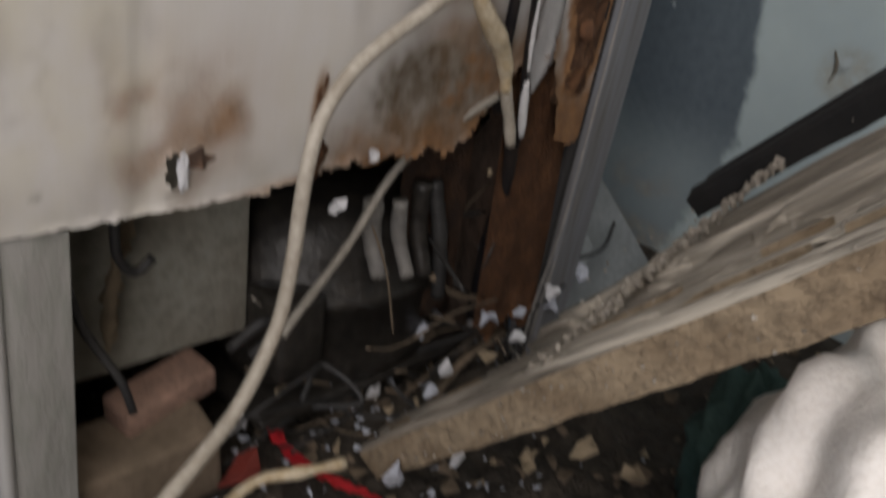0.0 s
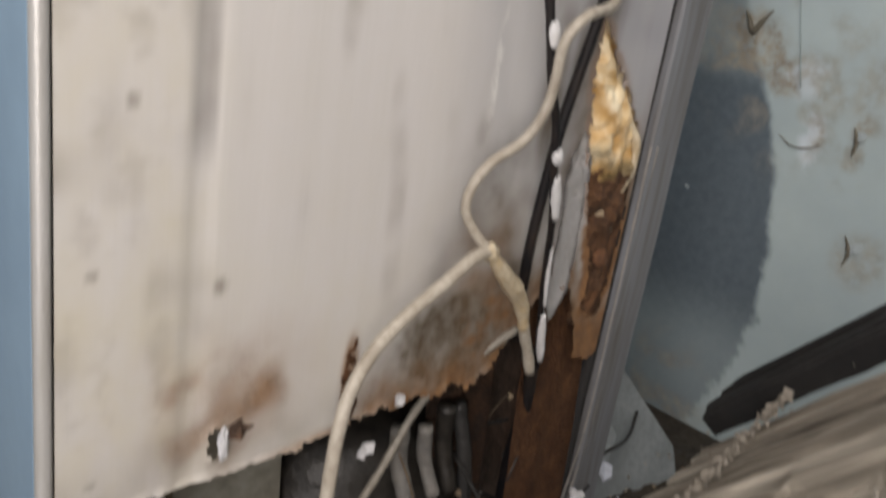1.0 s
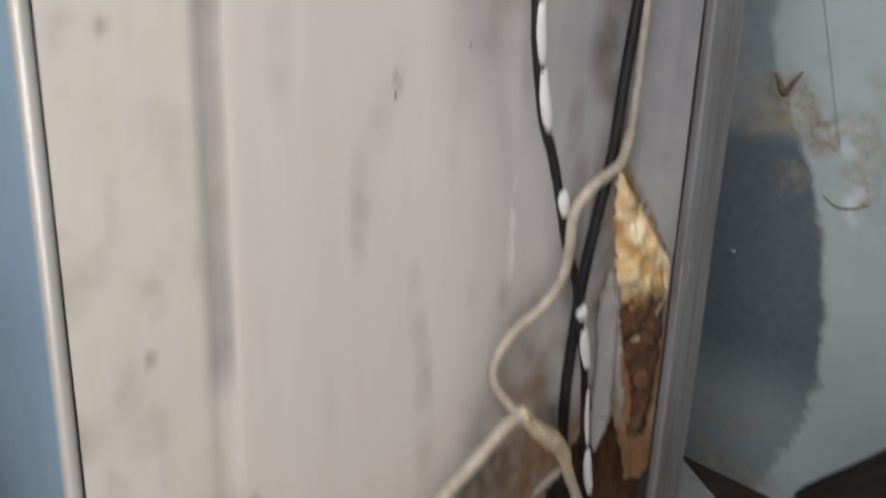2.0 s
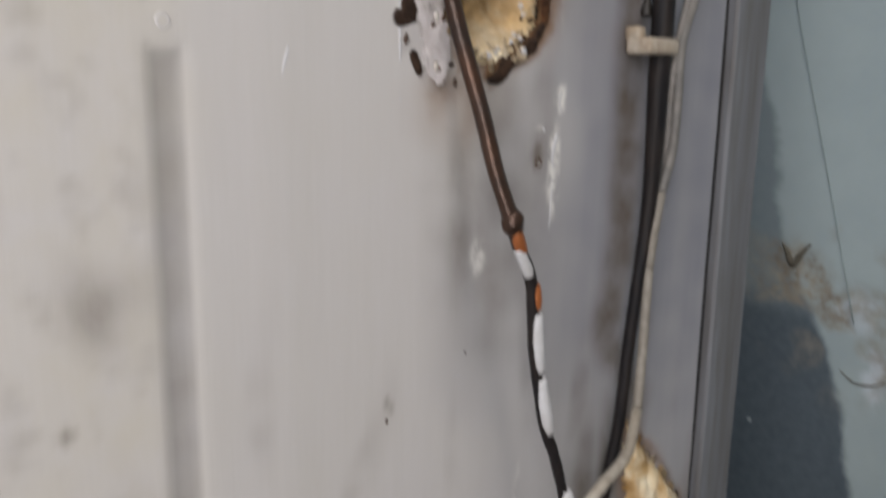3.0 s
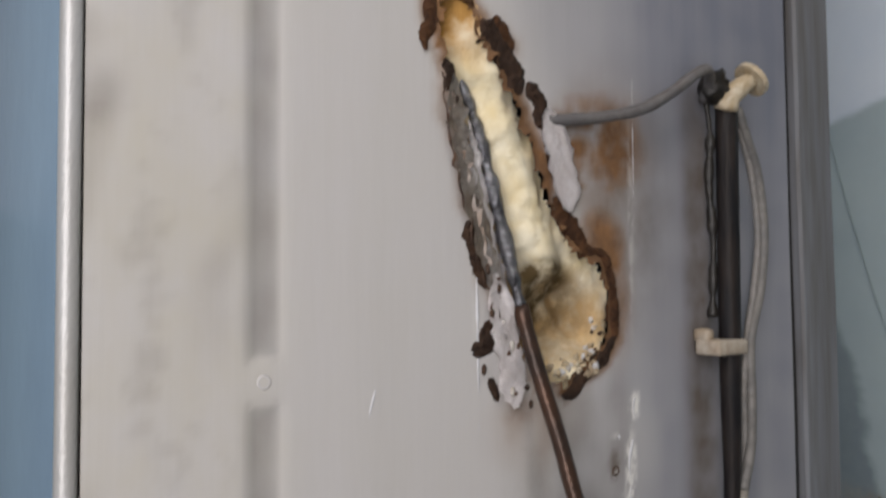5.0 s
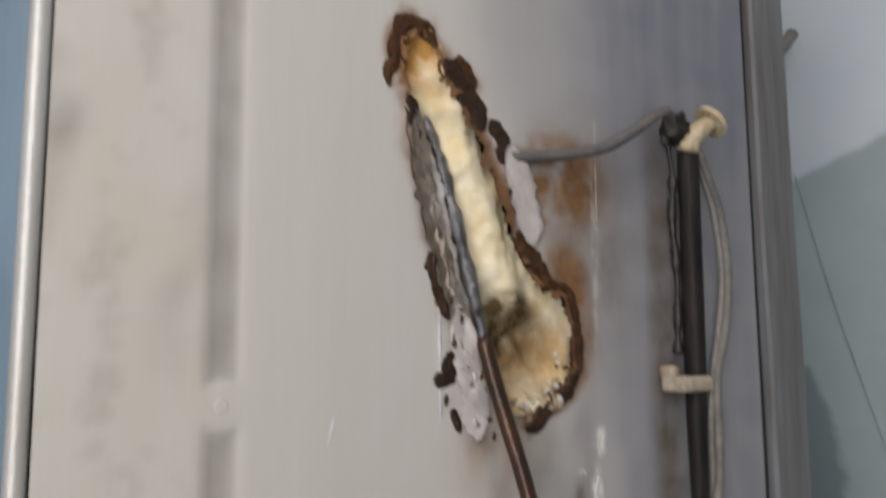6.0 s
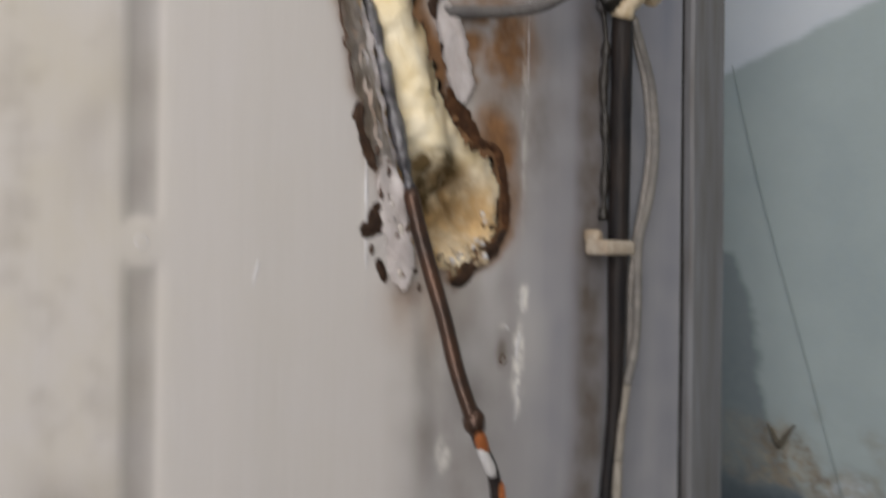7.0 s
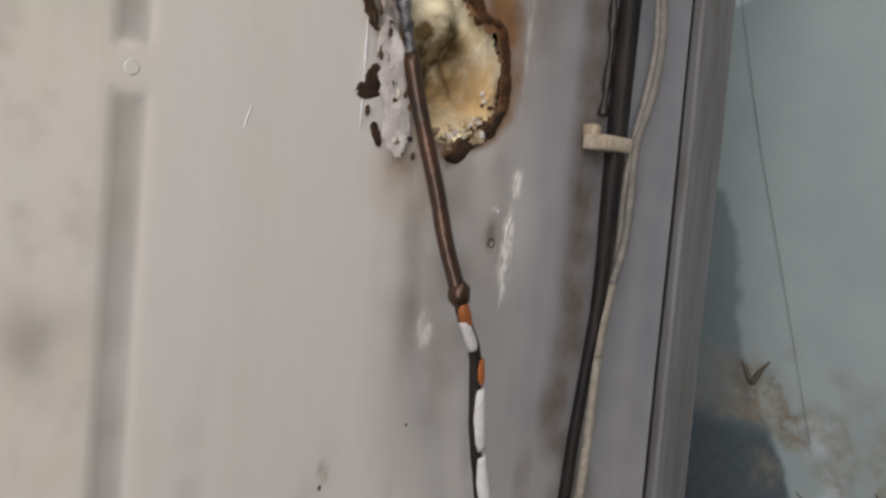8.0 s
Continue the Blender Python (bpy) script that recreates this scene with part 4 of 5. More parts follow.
def scab(pts, width, seed, thick=0.0035):
    """A crust of lifted rust along a torn edge: ragged outline, pitted, feathered into the sheet."""
    path = spline([(x, 0, z) for x, z in pts], 0.0016)
    bm, rows, n = bmesh.new(), [], 10
    for i, p in enumerate(path):
        t = (path[min(i + 1, len(path) - 1)] - path[max(i - 1, 0)]).normalized()
        side = Vector((t.z, 0, -t.x))
        u = i / (len(path) - 1)
        end = min(1.0, 6 * u + 0.15, 6 * (1 - u) + 0.15)
        lo = 0.5 * width * end * (1 + 0.7 * noise.noise(Vector((i * 0.16, seed, 0))) + 0.3 * noise.noise(Vector((i * 0.6, seed, 5))))
        hi = 0.5 * width * end * (1 + 0.7 * noise.noise(Vector((i * 0.16, seed, 9))) + 0.3 * noise.noise(Vector((i * 0.6, seed, 14))))
        row = []
        for j in range(n + 1):
            s = -lo + (lo + hi) * j / n
            q = p + side * s
            k = 1 - abs(2 * j / n - 1) ** 2.5
            row.append(bm.verts.new(q + Vector((0, 0.0008 - k * thick * (0.75 + 0.40 * noise.noise(q * 150) + 0.28 * noise.noise(q * 420)), 0))))
        rows.append(row)
    for r0, r1 in zip(rows, rows[1:]):
        for j in range(n):
            bm.faces.new((r0[j], r0[j + 1], r1[j + 1], r1[j]))
    bmesh.ops.solidify(bm, geom=bm.faces[:], thickness=0.0006)
    return bm


for k, (pts, w, m, lab) in enumerate((
        ([(-0.088, 0.882), (-0.085, 0.902), (-0.078, 0.919), (-0.066, 0.921), (-0.056, 0.911)], 0.013, RUST, "brown rust crust"),
        ([(-0.052, 0.905), (-0.042, 0.897), (-0.032, 0.884), (-0.024, 0.868)], 0.019, RUSTDARK, "lifted dark rust crust"),
        ([(-0.042, 0.909), (-0.035, 0.902), (-0.030, 0.892)], 0.013, RUST, "brown rust crust"),
        ([(-0.018, 0.876), (-0.010, 0.864), (-0.006, 0.850)], 0.016, RUSTDARK, "lifted dark rust crust"),
        ([(-0.006, 0.848), (-0.002, 0.834), (0.003, 0.818)], 0.006, RUSTDARK, "dark rust edge"),
        ([(0.000, 0.812), (0.010, 0.800), (0.020, 0.788), (0.032, 0.780)], 0.018, RUST, "brown rust crust"),
        ([(0.030, 0.783), (0.041, 0.778), (0.047, 0.764), (0.049, 0.745), (0.047, 0.728)], 0.012, RUST, "brown rust crust"),
        ([(0.049, 0.732), (0.040, 0.720), (0.028, 0.712), (0.014, 0.702), (0.004, 0.698)], 0.012, RUSTDARK, "dark crumbling rust edge"),
        ([(-0.076, 0.880), (-0.072, 0.868), (-0.069, 0.857)], 0.010, RUSTDARK, "dark rust crust"),
        ([(-0.062, 0.796), (-0.056, 0.778), (-0.050, 0.760)], 0.013, RUSTDARK, "dark rust crust"),
        ([(-0.060, 0.727), (-0.053, 0.729), (-0.046, 0.735), (-0.039, 0.743)], 0.018, RUSTDARK, "black curled flake"),
        ([(-0.048, 0.713), (-0.045, 0.707), (-0.043, 0.700)], 0.007, RUSTDARK, "black flake"))):
    part("rust_crust", scab(pts, w * 0.88, 3.1 * k, 0.0036), m, fridge, lab)
rnd = random.Random(5)
for k in range(36):
    a = rnd.uniform(0, math.pi)
    x, z = 0.016 + 0.030 * math.cos(a) * rnd.uniform(0.5, 1), 0.724 - 0.016 * math.sin(a) * rnd.uniform(0.3, 1)
    part("foam_crumb", lump((x, upper_depth(x, z) - 0.001, z), (rnd.uniform(0.001, 0.003), rnd.uniform(0.001, 0.002), rnd.uniform(0.001, 0.0024)), 1.1, 2, k), rnd.choice((CREAM, BITS[0], CREAM, BITS[2])), foam)

for k in range(16):
    z = rnd.uniform(0.695, 0.775)
    x = -0.031 - (z - 0.696) * 0.2 + rnd.gauss(0, 0.006)
    part("rust_fleck", lump((x, -0.0035, z), (rnd.uniform(0.0008, 0.0026), 0.0012, rnd.uniform(0.001, 0.0036)), 0.5, 1, k), (RUSTDARK, RUST, CRUMBLE, RUSTDARK)[k % 4], fridge)
for k in range(26):
    a = rnd.uniform(-0.2, 1.9)
    x, z = 0.018 + 0.027 * math.cos(a) * rnd.uniform(0.75, 1.1), 0.738 - 0.024 * math.sin(a) * rnd.uniform(0.75, 1.1)
    part("foam_crumb", lump((x, upper_depth(x, z) - 0.001, z), (rnd.uniform(0.0008, 0.0022), 0.0012, rnd.uniform(0.0007, 0.0018)), 1.1, 2, 50 + k), (CRUMBLE, CREAM, RUSTDARK)[k % 3], foam)

# Screws, holes, clip and drain fitting.
def disc(c, r, h, seg=20, dish=0.0):
    bm = bmesh.new()
    rings = []
    for rr, yy in ((r, 0), (r, -h * 0.5), (r * 0.8, -h), (r * 0.35, -h + dish), (0.0, -h + dish)):
        if rr == 0:
            cv = bm.verts.new((c[0], c[1] + yy, c[2]))
            for j in range(seg):
                bm.faces.new((rings[-1][j], rings[-1][(j + 1) % seg], cv))
        else:
            rings.append([bm.verts.new((c[0] + rr * math.cos(2 * math.pi * j / seg), c[1] + yy, c[2] + rr * math.sin(2 * math.pi * j / seg))) for j in range(seg)])
            if len(rings) > 1:
                for j in range(seg):
                    bm.faces.new((rings[-2][j], rings[-2][(j + 1) % seg], rings[-1][(j + 1) % seg], rings[-1][j]))
    return bm


part("panel_screw", disc((-0.175, 0.0008, 0.72), 0.0036, 0.0016, dish=0.0012), PAINT, fridge, "small dished screw")
part("blind_hole", disc((0.048, 0.0008, 0.651), 0.0032, 0.0012, dish=0.0012), RUSTDARK, fridge, "small rusty hole")
settle(part("hanging_tab", lump((-0.1725, -0.0025, 0.2525), (0.0030, 0.0018, 0.0105), 0.5, 3, 7.0), BITS[0], fridge, "bent sheet tab in the keyhole", smooth=False))
settle(part("hanging_tab", flake((-0.162, -0.001, 0.258), (0.3, -1, 0.1), 0.009, 78, 0.001, 0.3), RUSTDARK, fridge, "rusty keyhole edge", smooth=False))
bm = box(0.122, 0.153, -0.021, -0.002, 0.716, 0.726, 0.002)
box(0.122, 0.130, -0.012, 0.0, 0.724, 0.733, 0.003, bm, 0.001)
part("pipe_clip", bm, CLIPTAN, fridge, "yellowed plastic pipe clip")

# Lines on the back: sleeved suction pipe, thin tube, grey wire, copper line with tape.
part("suction_pipe", tube([(0.148, -0.012, 0.882), (0.147, -0.012, 0.80), (0.1455, -0.012, 0.70), (0.145, -0.012, 0.655), (0.143, -0.012, 0.614), (0.136, -0.012, 0.565), (0.130, -0.012, 0.519), (0.125, -0.012, 0.471), (0.116, -0.012, 0.433), (0.108, -0.012, 0.402), (0.102, -0.012, 0.370), (0.100, -0.010, 0.332), (0.102, -0.006, 0.290), (0.110, 0.0, 0.244), (0.125, 0.008, 0.195)], 0.0073, 14, 0.008, 0.04, radius=lambda u: 1.0 - 0.42 * sm(0.20, 0.48, u)), SLEEVE, fridge, "black foam-sleeved pipe")
part("dirt_bead", tube([(0.137, -0.003, 0.893), (0.1395, -0.005, 0.86), (0.1385, -0.004, 0.83), (0.140, -0.005, 0.79), (0.139, -0.004, 0.74)], 0.0026, 8, 0.002, 0.9), BLACKIRON, fridge, "blackened sealant bead")
part("sealant", lump((0.138, -0.010, 0.893), (0.011, 0.008, 0.011), 0.5, 3, 4), BLACKIRON, fridge, "blackened sealant lump")
part("thin_tube", tube([(-0.006, 0.002, 0.856), (0.010, -0.004, 0.857), (0.030, -0.008, 0.860), (0.059, -0.015, 0.867), (0.082, -0.021, 0.880), (0.099, -0.024, 0.892), (0.114, -0.022, 0.898), (0.128, -0.014, 0.895), (0.135, -0.004, 0.884)], 0.0036, 10, 0.004, 0.1), TUBEDARK, fridge, "thin dark grey bent tube")
fit_ = part("drain_fitting", tube([(0.146, -0.013, 0.878), (0.146, -0.016, 0.885), (0.151, -0.021, 0.892), (0.158, -0.024, 0.897)], 0.0068, 12, 0.003, 0.15, radius=lambda u: 1.15 - 0.35 * u), CREAM, fridge, "yellowed plastic elbow fitting")
part("flange", tube([(0.1575, -0.0237, 0.8965), (0.1600, -0.0249, 0.8988)], 0.0125, 22, 0.002), CREAM, fit_, smooth=False)
part("grey_wire", tube([(0.154, -0.012, 0.884), (0.166, -0.011, 0.862), (0.178, -0.010, 0.835), (0.183, -0.010, 0.795), (0.177, -0.010, 0.76), (0.166, -0.011, 0.726), (0.159, -0.012, 0.69), (0.162, -0.010, 0.655), (0.160, -0.010, 0.627), (0.149, -0.012, 0.58)], 0.0024, 8, 0.006), TUBEGREY, fridge, "thin grey wire")

COP = [(-0.058, 0.012, 0.878), (-0.049, 0.006, 0.844), (-0.037, 0.001, 0.793), (-0.030, -0.005, 0.751), (-0.026, -0.011, 0.723), (-0.019, -0.022, 0.681), (-0.015, -0.029, 0.652), (-0.009, -0.036, 0.626)]
part("foil_wrapped_line", tube(COP[:4], 0.0052, 14, 0.0016, 0.45, flat=0.75, radius=lambda u: 0.75 + 0.35 * math.sin(math.pi * u)), FOIL, fridge, "crumpled foil over the line")
line = part("copper_line", tube(COP[3:], 0.0045, 12, 0.005, 0.06), COPPER, fridge, "tarnished copper line")
part("solder_joint", lump((-0.009, -0.036, 0.626), (0.0062, 0.0062, 0.008), 0.25, 2, 1), COPPER, line)
LOW = [(-0.009, -0.036, 0.626), (-0.003, -0.035, 0.613), (0.008, -0.034, 0.594), (0.012, -0.033, 0.575), (0.015, -0.032, 0.552), (0.021, -0.031, 0.526), (0.028, -0.031, 0.499), (0.034, -0.033, 0.483), (0.040, -0.035, 0.461), (0.0445, -0.037, 0.440), (0.051, -0.037, 0.420), (0.064, -0.037, 0.392), (0.071, -0.036, 0.368), (0.081, -0.033, 0.341), (0.094, -0.028, 0.312), (0.107, -0.020, 0.285), (0.118, -0.014, 0.252), (0.132, -0.008, 0.211), (0.145, -0.004, 0.168)]
low_line = part("wrapped_line", tube(LOW, 0.0037, 10, 0.004, 0.12, radius=lambda u: 1.0 - 0.35 * u), SLEEVE, line, "black wrapped thin line")
SL = spline(LOW, 0.001)


def wrap(z1, z0, r, m, lab, dx=0.0015):
    pts = [p + Vector((dx, -0.001, 0)) for p in SL if z0 <= p.z <= z1]
    part("tape_wrap", tube(pts[::max(1, len(pts) // 6)], r, 12, 0.003, 0.15, radius=lambda u: 0.80 + 0.20 * math.sin(math.pi * u)), m, line, lab)


wrap(0.622, 0.608, 0.0038, BRIGHTCOPPER, "orange bare copper stretch", 0.0)
# White sliver set along the copper's left side.
wrap(0.612, 0.594, 0.0034, TAPE, "narrow white sliver on the line", -0.0016)
wrap(0.590, 0.574, 0.0036, BRIGHTCOPPER, "orange copper showing")
wrap(0.573, 0.536, 0.0044, TAPE, "white tape")
wrap(0.533, 0.494, 0.0046, TAPE, "white tape")
wrap(0.457, 0.440, 0.0046, TAPE, "white tape")
wrap(0.372, 0.362, 0.0046, TAPE, "white tape")
wrap(0.352, 0.318, 0.0044, TAPE, "white tape")
wrap(0.290, 0.230, 0.0030, TAPE, "white tape")
wrap(0.226, 0.168, 0.0040, TAPE, "white tape end")

for pts, r in (([(-0.056, 0.795), (-0.0555, 0.74), (-0.055, 0.685)], 0.0009), ([(-0.118, 0.712), (-0.1205, 0.704), (-0.122, 0.698)], 0.0012), ([(0.066, 0.693), (0.064, 0.686), (0.067, 0.678)], 0.0007), ([(0.0635, 0.668), (0.060, 0.655), (0.062, 0.640)], 0.0009), ([(0.061, 0.640), (0.060, 0.620), (0.0585, 0.600)], 0.0007), ([(0.051, 0.672), (0.052, 0.669)], 0.0012), ([(0.069, 0.90), (0.068, 0.83), (0.068, 0.76)], 0.0004)):
    part("paint_scratch", tube([(x, sheet_y(x, z) + 0.0003, z) for x, z in pts], r, 8, 0.003, 0.7, radius=lambda u: 0.35 + 0.8 * math.sin(math.pi * min(1, u + 0.15))), PAINTFLAP if r > 0.003 else BITS[0], fridge, "pale scratch")
for x, z, s in ((-0.064, 0.518, 0.0016), (-0.008, 0.545, 0.0010)):
    part("dark_speck", lump((x, sheet_y(x, z), z), (s * 0.6, 0.0008, s), 0.5, 2, x * 90), RUSTDARK, fridge, "small dark speck")

# Bottom rust: flange under the sheet, rusted right corner, bare rods.


def ragged_plate(x0, x1, z0, z1, y, seed, drop=0.012):
    bm, n, rows = bmesh.new(), 40, []
    for i in range(n + 1):
        x = x0 + (x1 - x0) * i / n
        zb = z0 + drop * noise.noise(Vector((x * 45, seed, 0))) + 0.004 * noise.noise(Vector((x * 170, seed, 0)))
        rows.append([bm.verts.new((x, y + sheet_y(x, zb + (z1 - zb) * j / 8) * 0.9 + 0.004 * noise.noise(Vector((x * 50, j, seed))), zb + (z1 - zb) * j / 8)) for j in range(9)])
    for a, b in zip(rows, rows[1:]):
        for j in range(8):
            bm.faces.new((a[j], a[j + 1], b[j + 1], b[j]))
    bmesh.ops.solidify(bm, geom=bm.faces[:], thickness=0.002)
    return bm


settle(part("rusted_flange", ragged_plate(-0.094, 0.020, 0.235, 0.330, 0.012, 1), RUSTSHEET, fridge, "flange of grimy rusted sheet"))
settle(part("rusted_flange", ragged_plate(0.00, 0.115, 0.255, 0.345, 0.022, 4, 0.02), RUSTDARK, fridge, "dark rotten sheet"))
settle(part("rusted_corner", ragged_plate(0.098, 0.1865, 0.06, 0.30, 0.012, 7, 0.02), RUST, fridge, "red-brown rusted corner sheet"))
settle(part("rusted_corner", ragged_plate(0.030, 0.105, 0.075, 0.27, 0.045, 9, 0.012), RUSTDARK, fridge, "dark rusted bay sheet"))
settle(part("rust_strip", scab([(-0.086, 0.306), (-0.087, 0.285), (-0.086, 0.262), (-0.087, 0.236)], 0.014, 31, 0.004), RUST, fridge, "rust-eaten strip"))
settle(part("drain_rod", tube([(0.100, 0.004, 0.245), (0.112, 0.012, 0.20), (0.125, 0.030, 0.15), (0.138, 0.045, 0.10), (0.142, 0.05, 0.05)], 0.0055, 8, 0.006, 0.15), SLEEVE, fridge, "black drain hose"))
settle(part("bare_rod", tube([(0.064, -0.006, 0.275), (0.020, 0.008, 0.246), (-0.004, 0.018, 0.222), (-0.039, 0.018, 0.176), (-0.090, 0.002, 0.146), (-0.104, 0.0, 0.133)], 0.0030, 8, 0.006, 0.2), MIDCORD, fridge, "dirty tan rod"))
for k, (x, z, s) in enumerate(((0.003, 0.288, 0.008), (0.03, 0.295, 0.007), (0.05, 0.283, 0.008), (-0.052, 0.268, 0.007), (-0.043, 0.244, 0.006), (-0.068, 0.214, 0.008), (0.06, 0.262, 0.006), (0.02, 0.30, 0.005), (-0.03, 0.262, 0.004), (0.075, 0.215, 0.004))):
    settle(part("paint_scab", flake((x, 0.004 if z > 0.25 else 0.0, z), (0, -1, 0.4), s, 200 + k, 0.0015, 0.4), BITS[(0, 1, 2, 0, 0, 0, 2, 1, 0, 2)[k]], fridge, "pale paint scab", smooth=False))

# ---- power cord ----
cord = thing("power_cord", "grimy cream power cord hanging down the back", "cord")
UPPER = [(0.157, -0.014, 0.880), (0.169, -0.013, 0.860), (0.182, -0.012, 0.835), (0.187, -0.012, 0.795), (0.181, -0.012, 0.757), (0.167, -0.013, 0.724), (0.165, -0.014, 0.690), (0.163, -0.014, 0.655), (0.152, -0.015, 0.627), (0.145, -0.016, 0.600)]
part("flex", tube(UPPER[:-1], 0.0034, 10, 0.005), GRIMYCORD, cord, "blackened stretch of cord")
part("flex", tube([UPPER[-2], UPPER[-1], (0.142, -0.016, 0.577)], 0.0034, 10, 0.005), MIDCORD, cord)
CORDPTS = [(0.142, -0.016, 0.577), (0.134, -0.021, 0.525), (0.115, -0.033, 0.489), (0.086, -0.048, 0.472), (0.052, -0.055, 0.463), (0.041, -0.050, 0.446), (0.045, -0.045, 0.420), (0.046, -0.040, 0.398), (0.040, -0.031, 0.377), (0.018, -0.026, 0.362), (0.0075, -0.022, 0.345), (0.006, -0.021, 0.329), (0.013, -0.026, 0.314), (0.023, -0.034, 0.301)]
part("flex", tube(CORDPTS[:3], 0.0034, 10, 0.005), MIDCORD, cord, "brown-grimed stretch of cord")
part("flex", tube(CORDPTS[2:], 0.0036, 10, 0.005), CORD, cord)
part("flex", tube([(0.026, -0.034, 0.302), (0.008, -0.034, 0.299), (-0.015, -0.034, 0.285), (-0.045, -0.034, 0.2675), (-0.071, -0.035, 0.248), (-0.089, -0.038, 0.225), (-0.098, -0.042, 0.203), (-0.103, -0.045, 0.176), (-0.107, -0.048, 0.146), (-0.116, -0.053, 0.110), (-0.133, -0.060, 0.084), (-0.155, -0.070, 0.066), (-0.180, -0.080, 0.055), (-0.210, -0.090, 0.042), (-0.260, -0.105, 0.015)], 0.0046, 12, 0.005), CORD, cord)
part("taped_joint", lump((0.023, -0.033, 0.301), (0.0075, 0.0065, 0.0065), 0.3, 3, 2), CREAM, cord, "lumpy taped joint")
part("spliced_end", tube([(0.024, -0.034, 0.300), (0.049, -0.030, 0.278), (0.072, -0.025, 0.259), (0.088, -0.021, 0.240), (0.096, -0.019, 0.222)], 0.0056, 10, 0.004, 0.3, radius=lambda u: 0.7 + 0.6 * math.sin(math.pi * u)), CREAM, cord, "tan taped splice")
part("loose_core", tube([(0.095, -0.019, 0.226), (0.104, -0.017, 0.210), (0.112, -0.016, 0.196), (0.121, -0.015, 0.176)], 0.0046, 8, 0.004, 0.3), CORD, cord)

# ---- timber leaning in front ----
D = Vector((-0.1697, -0.6894, 0.7042)).normalized()
A = Vector((0.9621, 0.0389, 0.2700))
A = (A - D * A.dot(D)).normalized()
N = A.cross(D)
N = N if N.z > 0 else -N
M0 = Vector((-0.0701, -0.1653, 0.1815))


FRAME = Matrix((A, D, N)).transposed().to_4x4()
FRAME.translation = M0
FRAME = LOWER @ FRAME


def plank(a0, a1, d0, d1, thick, seed, lift=0.0):
    """A weathered board, long in its own y, split and furrowed."""
    rnd = random.Random(seed)
    bm = bmesh.new()
    nl, nw = 46, max(6, int((a1 - a0) / 0.005))
    top = {}
    furrow = [rnd.uniform(0, 1) for _ in range(nw + 1)]
    for i in range(nl + 1):
        for j in range(nw + 1):
            a, d = a0 + (a1 - a0) * j / nw, d0 + (d1 - d0) * i / nl
            if i == 0:
                d += 0.025 * noise.noise(Vector((a * 70, seed, 0)))
            h = -0.011 * (furrow[j] > 0.58) * sm(-0.1, 0.2, noise.noise(Vector((d * 12, j, seed)))) + 0.002 * noise.noise(Vector((a * 120, d * 9, seed))) - (0.003 if j in (0, nw) else 0)
            a += 0.002 * noise.noise(Vector((d * 30, j * 0.2, seed)))
            top[i, j, 0] = bm.verts.new((a, d, h + lift))
            top[i, j, 1] = bm.verts.new((a, d, lift - thick + 0.002 * noise.noise(Vector((a * 60, d * 40, seed)))))
    for i in range(nl):
        for j in range(nw):
            bm.faces.new((top[i, j, 0], top[i + 1, j, 0], top[i + 1, j + 1, 0], top[i, j + 1, 0]))
            bm.faces.new((top[i, j, 1], top[i, j + 1, 1], top[i + 1, j + 1, 1], top[i + 1, j, 1]))
        for j in (0, nw):
            bm.faces.new((top[i, j, 0], top[i, j, 1], top[i + 1, j, 1], top[i + 1, j, 0]))
    for j in range(nw):
        for i in (0, nl):
            bm.faces.new((top[i, j, 0], top[i, j + 1, 0], top[i, j + 1, 1], top[i, j, 1]))
    return bm


for k, (a0, a1, d0, d1, th, lift) in enumerate(((-0.003, 0.046, -0.235, 0.30, 0.027, 0.0), (0.055, 0.090, -0.17, 0.30, 0.02, -0.009), (0.105, 0.149, -0.13, 0.28, 0.02, -0.004), (0.166, 0.205, -0.11, 0.26, 0.02, -0.012), (0.222, 0.260, -0.09, 0.25, 0.02, -0.012))):
    single("wood_plank", plank(a0, a1, d0, d1, th, 3 + k, lift), WOODFACE if k == 0 else WOOD, "weathered brown wooden plank leaning over the rubbish" if k else "thick sawn plank with a rough brown edge", "plank", "leaning planks", smooth=False).matrix_world = FRAME
first = bpy.data.objects["wood_plank"].data
first.materials.append(WOOD)
for p in first.polygons:
    if p.normal.z > 0.6:
        p.material_index = 1
single("dark_strip", plank(0.258, 0.325, -0.070, 0.28, 0.020, 31, 0.012), BLACK, "black strip lying on the planks' far edge", "strip", smooth=False).matrix_world = FRAME

# ---- rubbish ----
RUBBISH = ("bay_tangle", "bent_wire", "black_cable", "broken_brick", "broken_sheet", "floor_crumbs", "green_rag", "hook", "litter_glints", "litter_scrap", "mortar_ridge", "pale_twig", "plank_crumbs", "plastic_shard", "red_scrap", "red_strap", "rubber_loop", "sack", "stick", "stub", "tan_strip", "wire", "wire_coil")
single("sack", lump((0.075, -0.312, 0.078), (0.200, 0.082, 0.145), 0.22, 5, 3.3, 2.4), SACK, "pale crumpled cloth sack lying under the planks", "sack")
single("green_rag", lump((0.165, -0.20, 0.05), (0.050, 0.03, 0.062), 0.4, 4, 6.1, 3.0), GREENCLOTH, "dark green ragged cloth by the sack", "rag")
